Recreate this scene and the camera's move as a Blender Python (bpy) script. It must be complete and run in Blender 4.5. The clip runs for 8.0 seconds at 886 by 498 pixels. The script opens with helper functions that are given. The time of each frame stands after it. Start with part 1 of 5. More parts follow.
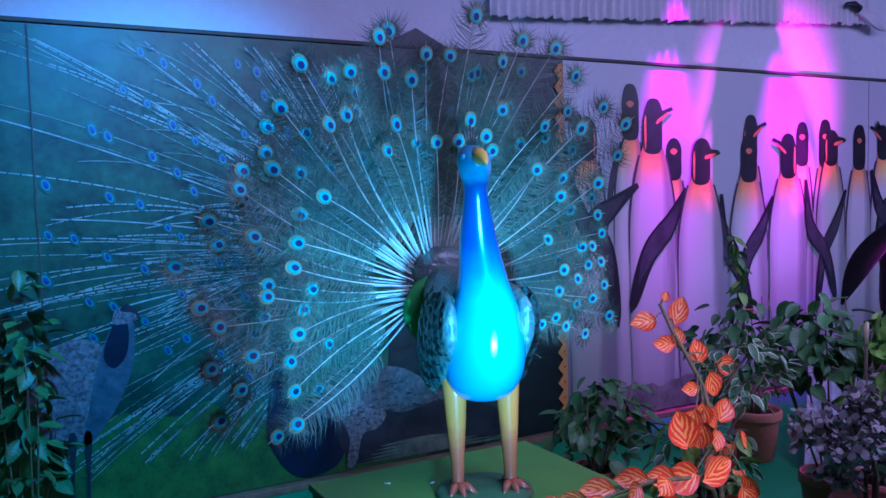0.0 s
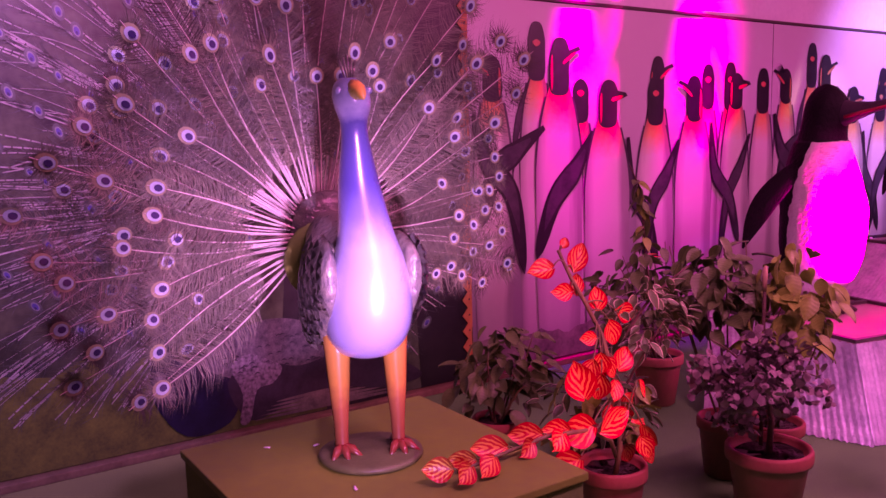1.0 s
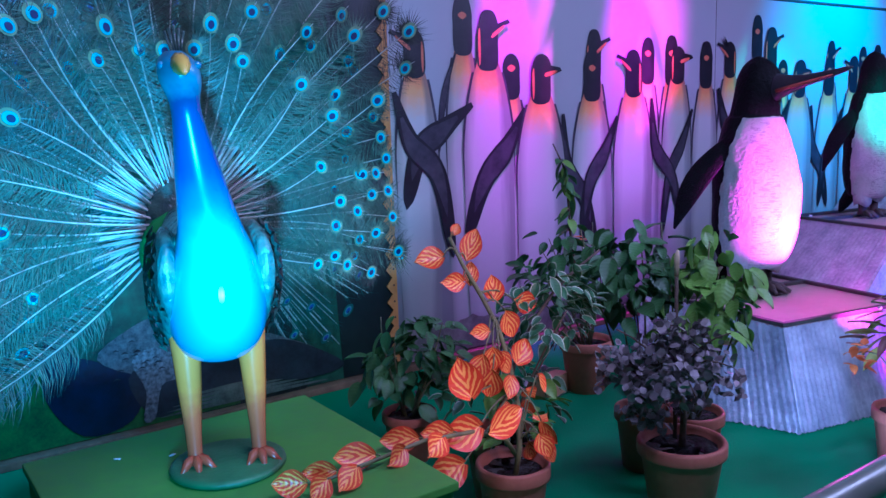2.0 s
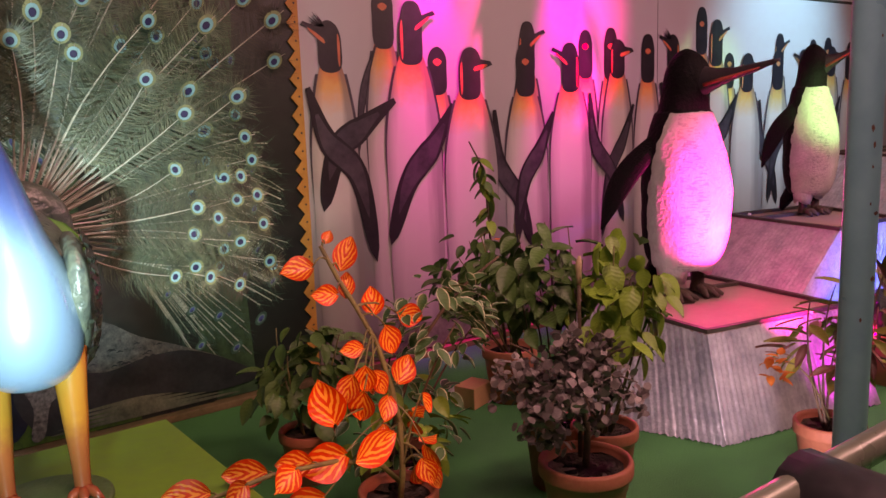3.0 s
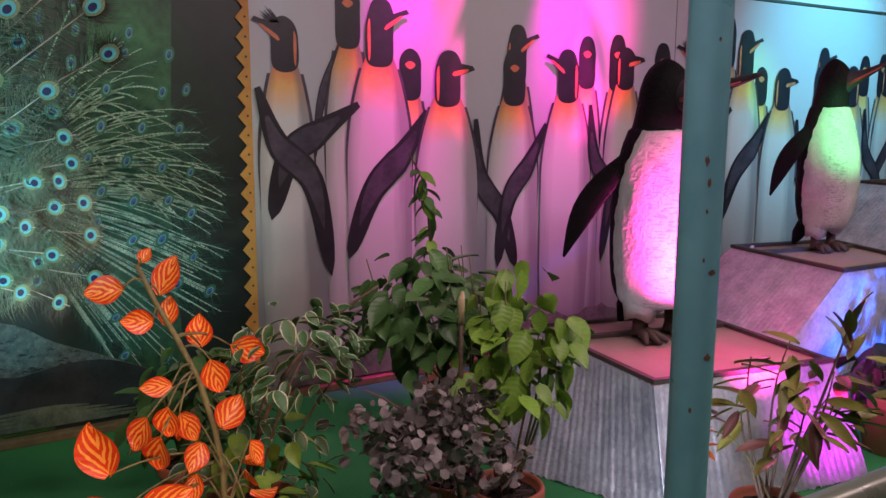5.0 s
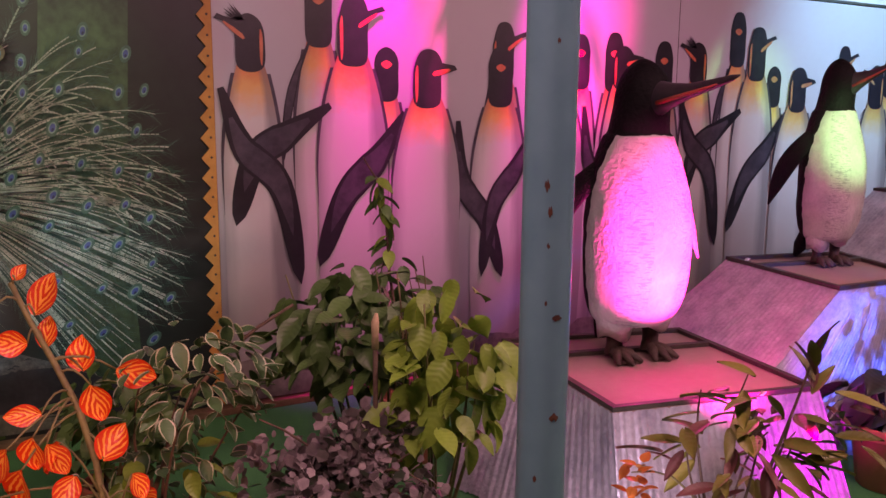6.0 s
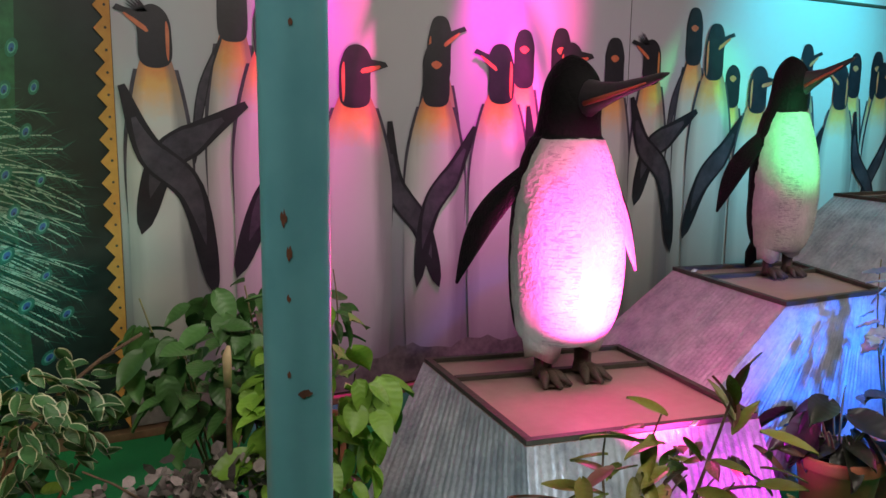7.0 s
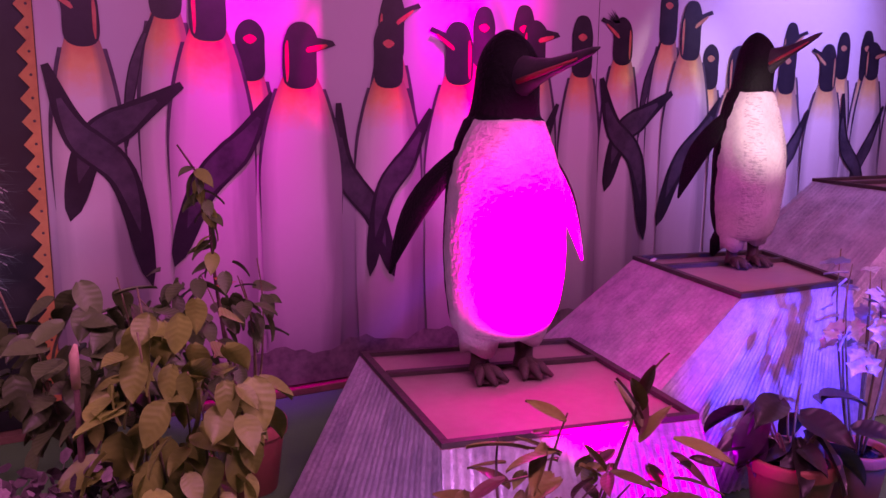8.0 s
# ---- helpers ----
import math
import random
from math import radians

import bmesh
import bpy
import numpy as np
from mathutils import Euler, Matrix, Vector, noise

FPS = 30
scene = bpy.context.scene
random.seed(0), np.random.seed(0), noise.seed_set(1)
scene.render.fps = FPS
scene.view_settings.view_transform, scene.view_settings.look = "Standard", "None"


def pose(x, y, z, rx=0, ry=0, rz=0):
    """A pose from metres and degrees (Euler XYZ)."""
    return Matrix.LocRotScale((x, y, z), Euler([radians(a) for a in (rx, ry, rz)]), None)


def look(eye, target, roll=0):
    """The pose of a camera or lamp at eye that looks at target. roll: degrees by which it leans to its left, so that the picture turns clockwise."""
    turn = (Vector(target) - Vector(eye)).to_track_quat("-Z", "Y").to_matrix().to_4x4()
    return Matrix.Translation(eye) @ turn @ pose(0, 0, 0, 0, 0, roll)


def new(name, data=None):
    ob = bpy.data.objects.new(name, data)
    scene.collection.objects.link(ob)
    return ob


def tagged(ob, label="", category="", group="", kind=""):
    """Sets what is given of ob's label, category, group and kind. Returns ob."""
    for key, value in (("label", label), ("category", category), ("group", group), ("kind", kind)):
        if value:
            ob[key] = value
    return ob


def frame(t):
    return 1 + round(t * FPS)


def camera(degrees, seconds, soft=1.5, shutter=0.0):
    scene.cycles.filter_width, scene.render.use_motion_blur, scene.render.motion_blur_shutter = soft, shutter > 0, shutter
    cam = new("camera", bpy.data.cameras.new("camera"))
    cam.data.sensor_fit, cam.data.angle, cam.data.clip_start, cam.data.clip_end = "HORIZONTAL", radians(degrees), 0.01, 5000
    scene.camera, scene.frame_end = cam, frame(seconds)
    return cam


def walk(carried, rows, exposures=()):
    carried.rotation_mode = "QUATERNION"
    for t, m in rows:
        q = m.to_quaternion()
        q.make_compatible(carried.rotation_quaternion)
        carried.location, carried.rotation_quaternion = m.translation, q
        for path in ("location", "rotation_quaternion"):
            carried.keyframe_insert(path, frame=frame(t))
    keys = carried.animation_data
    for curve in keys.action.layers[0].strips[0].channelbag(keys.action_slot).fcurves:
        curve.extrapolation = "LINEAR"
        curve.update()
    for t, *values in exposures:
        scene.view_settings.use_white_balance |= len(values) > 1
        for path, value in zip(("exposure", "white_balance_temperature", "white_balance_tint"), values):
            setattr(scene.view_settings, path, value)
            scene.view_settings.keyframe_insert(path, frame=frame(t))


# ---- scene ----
cam = camera(56.6, 8.0)
PATH = [
    (0, (-1.402, -0.728, 1.45), (-0.449, 1.026, 1.315), -1.4),
    (0.5, (-1.346, -0.702, 1.45), (-0.334, 1.009, 1.235), -1.5),
    (1, (-1.227, -0.617, 1.431), (-0.116, 1.023, 1.161), -1.3),
    (1.5, (-1.084, -0.579, 1.434), (0.078, 1.022, 1.133), -1.5),
    (2, (-0.885, -0.621, 1.426), (0.266, 0.982, 1.102), -1.8),
    (2.2, (-0.827, -0.633, 1.423), (0.339, 0.959, 1.097), -2.1),
    (3.3, (-0.412, -0.63, 1.419), (0.779, 0.942, 1.082), -2.0),
    (3.5, (-0.348, -0.646, 1.425), (0.815, 0.946, 1.088), -2.1),
    (4, (-0.149, -0.716, 1.418), (0.926, 0.938, 1.097), -1.8),
    (4.5, (-0.028, -0.713, 1.412), (1.009, 0.968, 1.096), -0.6),
    (4.7, (0.046, -0.705, 1.414), (1.088, 0.973, 1.097), -0.0),
    (5.8, (0.485, -0.678, 1.433), (1.441, 1.048, 1.107), 0.5),
    (6, (0.549, -0.687, 1.441), (1.488, 1.048, 1.115), 0.5),
    (6.5, (0.725, -0.634, 1.431), (1.685, 1.089, 1.105), 0.6),
    (7, (0.913, -0.576, 1.452), (1.88, 1.144, 1.122), 0.7),
    (7.5, (1.107, -0.596, 1.45), (2.042, 1.14, 1.112), 0.9),
    (8, (1.246, -0.566, 1.432), (2.18, 1.164, 1.07), 0.6),
]
# the coloured stage lamps change hue during the shot; the picture's balance follows them
TINTS = [
    (0.0, 1.15, 4400, 65), (0.5, 0.56, 8950, 520), (1.0, 0.85, 9300, 345), (1.5, 1.5, 8400, -20),
    (2.0, 1.22, 4250, 50), (3.3, 1.2, 11000, 92), (4.0, 1.2, 7900, 70), (4.5, 1.2, 6400, 25),
    (6.0, 1.1, 8600, 102), (6.5, 1.2, 5800, 50), (7.0, 1.2, 7000, 12), (7.5, 0.92, 6500, 108), (8.0, 0.58, 8000, 275),
]
walk(cam, [(t, look(eye, target, roll)) for t, eye, target, roll in PATH], TINTS)

FLOOR = 0.06      # level of the green carpet
WALL = 3.0        # plane of the printed wall
TOP = 2.17        # top of the printed panels

# ---- world and lamps ----
world = bpy.data.worlds.new("world")
scene.world = world
world.use_nodes = True
world.node_tree.nodes["Background"].inputs[0].default_value = (0.5, 0.48, 0.55, 1)
world.node_tree.nodes["Background"].inputs[1].default_value = 0.05


def lamp(kind, name, eye, target, watts, colour, size=0.1, angle=40, blend=0.5):
    data = bpy.data.lights.new(name, kind)
    data.energy, data.color = watts, colour
    if kind == "SPOT":
        data.spot_size, data.spot_blend, data.shadow_soft_size = radians(angle), blend, size
    else:
        data.shape, data.size, data.size_y = "RECTANGLE", size, size * 0.25
    ob = new(name, data)
    ob.matrix_world = look(eye, target)
    return ob


MAGENTA = (1.0, 0.004, 0.68)
SPOTS = [  # eye, target, watts, colour, cone, blend
    ((-0.72, -0.18, 0.86), (-0.28, 1.22, 1.06), 165, (0.16, 0.85, 0.85), 46, 1.0),
    ((2.56, 0.46, 0.20), (2.78, 1.62, 0.93), 1500, (1.0, 0.045, 0.42), 28, 1.0),
    ((2.78, 0.52, 0.20), (2.98, 1.08, 0.34), 16, (0.9, 0.02, 1.0), 60, 0.8),
    ((2.92, -0.16, 1.03), (3.96, 1.72, 1.36), 330, (0.0, 0.8, 0.25), 13, 0.8),
    ((2.19, 2.72, 2.93), (2.19, 3.0, 1.60), 230, MAGENTA, 29, 1.0),
    ((3.22, 2.70, 2.93), (3.22, 3.0, 1.60), 260, MAGENTA, 31, 1.0),
    ((5.75, 1.25, 2.93), (5.60, 3.0, 1.80), 190, (0.02, 0.7, 0.90), 62, 1.0),
    ((0.55, 0.90, 2.93), (0.66, 3.0, 1.25), 55, (0.12, 1.0, 0.4), 40, 0.9),
    ((-0.9, 0.60, 2.93), (-0.80, 3.0, 1.20), 155, (0.1, 0.75, 0.85), 56, 0.9),
    # warm fill spot added for the striped plant
    ((0.40, -0.16, 0.92), (0.58, 1.25, 0.80), 26, (1.0, 0.6, 0.38), 46, 0.8),
    # added narrow fill beside the statue's one lamp, for a hotter chest
    ((-0.50, -0.18, 0.86), (-0.24, 1.12, 1.12), 85, (0.2, 0.85, 0.9), 15, 1.0),
    ((3.9, -0.16, 1.02), (3.75, 1.30, 0.45), 170, (0.0, 0.14, 1.0), 36, 0.9),
    # fill spot added to brighten the low plinth's front
    ((1.52, 0.34, 0.24), (2.35, 1.30, 0.42), 16, (0.65, 0.85, 1.0), 60, 0.9),
]
for eye, target, watts, colour, cone, blend in SPOTS:
    lamp("SPOT", "stage_or_fill_spot", eye, target, watts, colour, 0.06, cone, blend)
# unseen area lamps added under the ceiling as general soft fill
for x in (0.2, 2.6, 5.0):
    lamp("AREA", "ceiling_fill", (x, -0.35, 2.93), (x, 1.3, 0.0), 13.5, (1.0, 0.93, 0.88), 1.2)

# ---- materials ----


def mat(name, c1, c2=None, scale=8.0, rough=0.6, bump=0.15, fine=60.0, metal=0.0, vary=0.0, coat=0.0, sheen=0.0):
    """A surface with stains at one scale, grain at another and a little relief."""
    m = bpy.data.materials.new(name)
    m.use_nodes = True
    n, l = m.node_tree.nodes, m.node_tree.links
    b = n["Principled BSDF"]
    c2 = c2 or tuple(c * 0.7 for c in c1)
    tc = n.new("ShaderNodeTexCoord")
    big, small = n.new("ShaderNodeTexNoise"), n.new("ShaderNodeTexNoise")
    big.inputs["Scale"].default_value, small.inputs["Scale"].default_value = scale, fine
    big.inputs["Detail"].default_value, small.inputs["Detail"].default_value = 5, 4
    for t in (big, small):
        l.new(tc.outputs["Object"], t.inputs["Vector"])
    ramp = n.new("ShaderNodeValToRGB")
    ramp.color_ramp.elements[0].position, ramp.color_ramp.elements[1].position = 0.35, 0.68
    ramp.color_ramp.elements[0].color, ramp.color_ramp.elements[1].color = (*c2, 1), (*c1, 1)
    mixf = n.new("ShaderNodeMath")
    mixf.operation = "MULTIPLY_ADD"
    l.new(small.outputs["Fac"], mixf.inputs[0])
    mixf.inputs[1].default_value = 0.35
    add = n.new("ShaderNodeMath")
    add.operation = "MULTIPLY"
    l.new(big.outputs["Fac"], add.inputs[0])
    add.inputs[1].default_value = 0.66
    l.new(add.outputs[0], mixf.inputs[2])
    l.new(mixf.outputs[0], ramp.inputs["Fac"])
    out = ramp.outputs["Color"]
    if vary:
        info, hsv = n.new("ShaderNodeObjectInfo"), n.new("ShaderNodeHueSaturation")
        rng = n.new("ShaderNodeMapRange")
        rng.inputs["To Min"].default_value, rng.inputs["To Max"].default_value = 1 - vary, 1 + vary
        l.new(info.outputs["Random"], rng.inputs["Value"])
        l.new(rng.outputs["Result"], hsv.inputs["Value"])
        l.new(out, hsv.inputs["Color"])
        out = hsv.outputs["Color"]
    l.new(out, b.inputs["Base Color"])
    rr = n.new("ShaderNodeMapRange")
    rr.inputs["To Min"].default_value, rr.inputs["To Max"].default_value = max(0.03, rough - 0.12), min(1, rough + 0.12)
    l.new(small.outputs["Fac"], rr.inputs["Value"])
    l.new(rr.outputs["Result"], b.inputs["Roughness"])
    b.inputs["Metallic"].default_value = metal
    b.inputs["Coat Weight"].default_value = coat
    b.inputs["Coat Roughness"].default_value = 0.36
    if bump:
        bp = n.new("ShaderNodeBump")
        bp.inputs["Strength"].default_value, bp.inputs["Distance"].default_value = bump, 0.01
        l.new(small.outputs["Fac"], bp.inputs["Height"])
        l.new(bp.outputs["Normal"], b.inputs["Normal"])
    return m


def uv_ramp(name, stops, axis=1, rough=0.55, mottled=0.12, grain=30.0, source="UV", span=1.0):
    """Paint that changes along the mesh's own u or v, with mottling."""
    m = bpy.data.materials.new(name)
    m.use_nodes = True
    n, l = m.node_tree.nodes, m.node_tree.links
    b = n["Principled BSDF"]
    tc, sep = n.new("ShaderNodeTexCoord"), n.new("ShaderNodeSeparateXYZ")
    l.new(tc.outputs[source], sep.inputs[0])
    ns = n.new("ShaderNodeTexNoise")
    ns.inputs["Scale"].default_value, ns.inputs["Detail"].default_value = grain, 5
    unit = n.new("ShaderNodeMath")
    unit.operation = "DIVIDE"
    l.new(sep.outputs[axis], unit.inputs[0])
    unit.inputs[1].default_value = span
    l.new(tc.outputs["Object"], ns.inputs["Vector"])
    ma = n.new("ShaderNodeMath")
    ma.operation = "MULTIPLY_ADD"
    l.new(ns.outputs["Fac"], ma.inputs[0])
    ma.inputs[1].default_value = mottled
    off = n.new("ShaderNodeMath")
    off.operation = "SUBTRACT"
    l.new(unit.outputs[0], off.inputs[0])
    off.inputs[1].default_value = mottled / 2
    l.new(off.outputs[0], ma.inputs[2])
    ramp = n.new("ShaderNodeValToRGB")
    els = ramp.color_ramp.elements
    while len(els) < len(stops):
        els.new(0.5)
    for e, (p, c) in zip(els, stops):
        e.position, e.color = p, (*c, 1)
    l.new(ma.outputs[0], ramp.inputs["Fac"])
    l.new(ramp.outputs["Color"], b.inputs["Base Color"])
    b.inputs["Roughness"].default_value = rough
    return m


def leaf_mat(name, c1, c2, edge=None, stripes=0.0, vary=0.25, rough=0.45):
    """Leaf: colour by v, optional pale rim by |u|, optional slanting stripes along the side veins."""
    m = bpy.data.materials.new(name)
    m.use_nodes = True
    n, l = m.node_tree.nodes, m.node_tree.links
    b = n["Principled BSDF"]
    tc, sep = n.new("ShaderNodeTexCoord"), n.new("ShaderNodeSeparateXYZ")
    l.new(tc.outputs["UV"], sep.inputs[0])

    def math_node(op, a, bb, c=None):
        k = n.new("ShaderNodeMath")
        k.operation = op
        for i, v in enumerate((a, bb, c)):
            if v is None:
                continue
            if isinstance(v, (int, float)):
                k.inputs[i].default_value = v
            else:
                l.new(v, k.inputs[i])
        return k.outputs[0]

    u = math_node("ABSOLUTE", math_node("MULTIPLY_ADD", sep.outputs[0], 2, -1), None)
    ns = n.new("ShaderNodeTexNoise")
    ns.inputs["Scale"].default_value, ns.inputs["Detail"].default_value = 60, 4
    l.new(tc.outputs["Object"], ns.inputs["Vector"])
    mix = n.new("ShaderNodeMix")
    mix.data_type = "RGBA"
    mix.inputs[6].default_value, mix.inputs[7].default_value = (*c1, 1), (*c2, 1)
    if stripes:
        w = math_node("MULTIPLY_ADD", u, -2.9, math_node("MULTIPLY", sep.outputs[1], stripes))
        w = math_node("MULTIPLY_ADD", ns.outputs["Fac"], 0.7, w)
        w = math_node("SINE", math_node("MULTIPLY", w, 6.283), None)
        w = math_node("GREATER_THAN", math_node("SUBTRACT", w, math_node("MULTIPLY", math_node("POWER", u, 3.0), 1.3)), 0.1)
        l.new(w, mix.inputs[0])
    else:
        l.new(ns.outputs["Fac"], mix.inputs[0])
    out = mix.outputs[2]
    if edge:
        rim = math_node("GREATER_THAN", math_node("MULTIPLY_ADD", ns.outputs["Fac"], 0.35, u), 1.0)
        mx = n.new("ShaderNodeMix")
        mx.data_type = "RGBA"
        l.new(rim, mx.inputs[0])
        l.new(out, mx.inputs[6])
        mx.inputs[7].default_value = (*edge, 1)
        out = mx.outputs[2]
    info, rng, hsv = n.new("ShaderNodeObjectInfo"), n.new("ShaderNodeMapRange"), n.new("ShaderNodeHueSaturation")
    geo = n.new("ShaderNodeNewGeometry")
    tot = math_node("FRACT", math_node("ADD", info.outputs["Random"], geo.outputs["Random Per Island"]), None)
    l.new(tot, rng.inputs["Value"])
    rng.inputs["To Min"].default_value, rng.inputs["To Max"].default_value = 1 - vary, 1 + vary
    l.new(rng.outputs["Result"], hsv.inputs["Value"])
    l.new(out, hsv.inputs["Color"])
    l.new(hsv.outputs["Color"], b.inputs["Base Color"])
    b.inputs["Roughness"].default_value = rough
    vein = n.new("ShaderNodeBump")
    vein.inputs["Strength"].default_value, vein.inputs["Distance"].default_value = 0.12, 0.002
    l.new(math_node("SINE", math_node("MULTIPLY", math_node("MULTIPLY_ADD", u, -1.0, math_node("MULTIPLY", sep.outputs[1], 7.0)), 6.283), None), vein.inputs["Height"])
    l.new(vein.outputs["Normal"], b.inputs["Normal"])
    return m


M_FLOOR = mat("carpet_green", (0.009, 0.36, 0.10), (0.008, 0.22, 0.07), 1.6, 0.9, 0.5, 260)
M_WALLPAINT = mat("fascia_paint", (0.72, 0.7, 0.74), (0.6, 0.58, 0.64), 1.2, 0.6, 0.05, 30)
M_PLAIN = mat("dark_plaster", (0.32, 0.31, 0.33), (0.22, 0.21, 0.23), 1.5, 0.8, 0.1)
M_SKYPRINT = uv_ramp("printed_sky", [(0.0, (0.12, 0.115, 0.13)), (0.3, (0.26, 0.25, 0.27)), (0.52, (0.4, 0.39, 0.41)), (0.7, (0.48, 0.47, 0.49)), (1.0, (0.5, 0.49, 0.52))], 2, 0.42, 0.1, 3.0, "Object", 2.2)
M_FOREST = mat("printed_foliage", (0.032, 0.12, 0.06), (0.003, 0.015, 0.012), 5.0, 0.42, 0.0, 26)
M_TRUNK = mat("printed_dark", (0.012, 0.02, 0.018), (0.005, 0.009, 0.009), 4.0, 0.42, 0.0, 20)
M_GRASS = mat("printed_grass", (0.05, 0.18, 0.025), (0.012, 0.06, 0.015), 9.0, 0.5, 0.0, 90)
M_PRINTBLACK = mat("printed_black", (0.022, 0.017, 0.025), (0.010, 0.008, 0.013), 14.0, 0.42, 0.0, 60)
M_PRINTFLIP = mat("printed_flipper", (0.085, 0.068, 0.092), (0.03, 0.024, 0.036), 11.0, 0.42, 0.0, 40)
M_PRINTGROUND = mat("printed_rock", (0.24, 0.22, 0.20), (0.07, 0.06, 0.06), 7.0, 0.5, 0.0, 40)
M_PRINTBEAK = mat("printed_orange", (0.75, 0.22, 0.1), (0.6, 0.13, 0.06), 20, 0.42, 0.0)
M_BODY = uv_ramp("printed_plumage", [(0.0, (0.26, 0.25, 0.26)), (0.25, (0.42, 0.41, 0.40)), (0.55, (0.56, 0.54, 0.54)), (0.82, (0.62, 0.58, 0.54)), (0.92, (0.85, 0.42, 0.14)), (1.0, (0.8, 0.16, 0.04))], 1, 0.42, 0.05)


def greyer_flanks(m):
    """The printed plumage turns greyer towards both flanks, with faint upright streaks."""
    n, l = m.node_tree.nodes, m.node_tree.links
    b = n["Principled BSDF"]
    plain = b.inputs["Base Color"].links[0].from_socket
    tc, ramp, mix = n.new("ShaderNodeTexCoord"), n.new("ShaderNodeValToRGB"), n.new("ShaderNodeMix")
    sep, ns, stretch, add = n.new("ShaderNodeSeparateXYZ"), n.new("ShaderNodeTexNoise"), n.new("ShaderNodeMapping"), n.new("ShaderNodeMath")
    l.new(tc.outputs["UV"], sep.inputs[0])
    stretch.inputs["Scale"].default_value = (9, 9, 1.2)
    l.new(tc.outputs["Object"], stretch.inputs["Vector"])
    l.new(stretch.outputs["Vector"], ns.inputs["Vector"])
    ns.inputs["Scale"].default_value, ns.inputs["Detail"].default_value = 2.0, 4
    add.operation = "MULTIPLY_ADD"
    l.new(ns.outputs["Fac"], add.inputs[0])
    add.inputs[1].default_value = 0.24
    l.new(sep.outputs[0], add.inputs[2])
    els = ramp.color_ramp.elements
    while len(els) < 4:
        els.new(0.5)
    for e, (at, v) in zip(els, ((0.12, 0.5), (0.34, 0.0), (0.84, 0.0), (1.0, 0.65))):
        e.position, e.color = at, (v, v, v, 1)
    l.new(add.outputs[0], ramp.inputs["Fac"])
    mix.data_type = "RGBA"
    l.new(ramp.outputs["Color"], mix.inputs[0])
    l.new(plain, mix.inputs[6])
    mix.inputs[7].default_value = (0.16, 0.15, 0.16, 1)
    l.new(mix.outputs[2], b.inputs["Base Color"])


greyer_flanks(M_BODY)
M_QUILLPRINT = mat("printed_quill", (0.42, 0.48, 0.43), (0.12, 0.19, 0.16), 18, 0.42, 0.0, 120)
M_EYEPALE = mat("printed_eye_rim", (0.11, 0.27, 0.26), (0.06, 0.17, 0.17), 30, 0.42, 0.0)
M_EYEDARK = mat("printed_eye_core", (0.015, 0.03, 0.12), (0.01, 0.02, 0.06), 30, 0.42, 0.0)
M_EYEBLUE = mat("printed_eye_blue", (0.04, 0.09, 0.3), (0.025, 0.06, 0.2), 30, 0.42, 0.0)
M_PLUMEPRINT = mat("printed_plume", (0.024, 0.14, 0.11), (0.012, 0.065, 0.055), 30, 0.42, 0.0, 90)
M_BIRDPALE = mat("printed_pale_feather", (0.24, 0.23, 0.24), (0.03, 0.03, 0.036), 58, 0.42, 0.0, 70)
M_BIRDGREY = mat("printed_grey_feather", (0.10, 0.13, 0.16), (0.04, 0.06, 0.08), 20, 0.42, 0.0, 60)
M_BIRDBACK = mat("printed_speckled_back", (0.13, 0.13, 0.13), (0.035, 0.04, 0.045), 46, 0.42, 0.0, 130)
M_LOGPRINT = mat("printed_log", (0.17, 0.19, 0.15), (0.06, 0.075, 0.06), 18, 0.42, 0.0, 90)
M_BIRDBLUE = mat("printed_blue", (0.007, 0.014, 0.042), (0.003, 0.006, 0.016), 10, 0.42, 0.0)
M_BIRDDARK = mat("printed_shadow_feather", (0.03, 0.035, 0.045), (0.012, 0.014, 0.02), 12, 0.42, 0.0)
M_STRIP = mat("orange_board", (0.66, 0.3, 0.07), (0.5, 0.2, 0.04), 6, 0.6, 0.1, 40)
M_WOOD = mat("batten_wood", (0.26, 0.15, 0.08), (0.14, 0.08, 0.04), 12, 0.7, 0.2)
M_PLATFORM = mat("green_painted_board", (0.12, 0.34, 0.03), (0.08, 0.23, 0.03), 2.2, 0.5, 0.06, 25)
M_PLATSIDE = mat("green_cloth", (0.05, 0.28, 0.05), (0.03, 0.19, 0.04), 3, 0.8, 0.2, 90)
M_STATUEBLUE = uv_ramp("blue_gloss_paint", [(0.0, (0.03, 0.26, 0.40)), (0.58, (0.03, 0.28, 0.41)), (0.66, (0.02, 0.14, 0.34)), (0.74, (0.012, 0.07, 0.24)), (0.88, (0.012, 0.075, 0.22)), (0.92, (0.10, 0.34, 0.46)), (1.0, (0.05, 0.22, 0.36))], 2, 0.34, 0.06, 22.0, "Object")
M_STATUEBLUE.node_tree.nodes["Principled BSDF"].inputs["Coat Weight"].default_value = 0.8
M_STATUEBLUE.node_tree.nodes["Principled BSDF"].inputs["Coat Roughness"].default_value = 0.2
M_WING = mat("scaled_wing_paint", (0.12, 0.17, 0.12), (0.03, 0.07, 0.07), 26, 0.3, 0.9, 38, coat=0.4)
M_LEG = uv_ramp("ochre_leg_paint", [(0.0, (0.30, 0.05, 0.02)), (0.14, (0.42, 0.07, 0.02)), (0.22, (0.60, 0.15, 0.02)), (0.36, (0.62, 0.18, 0.03)), (1.0, (0.62, 0.18, 0.03))], 2, 0.25, 0.08, 40.0, "Object")
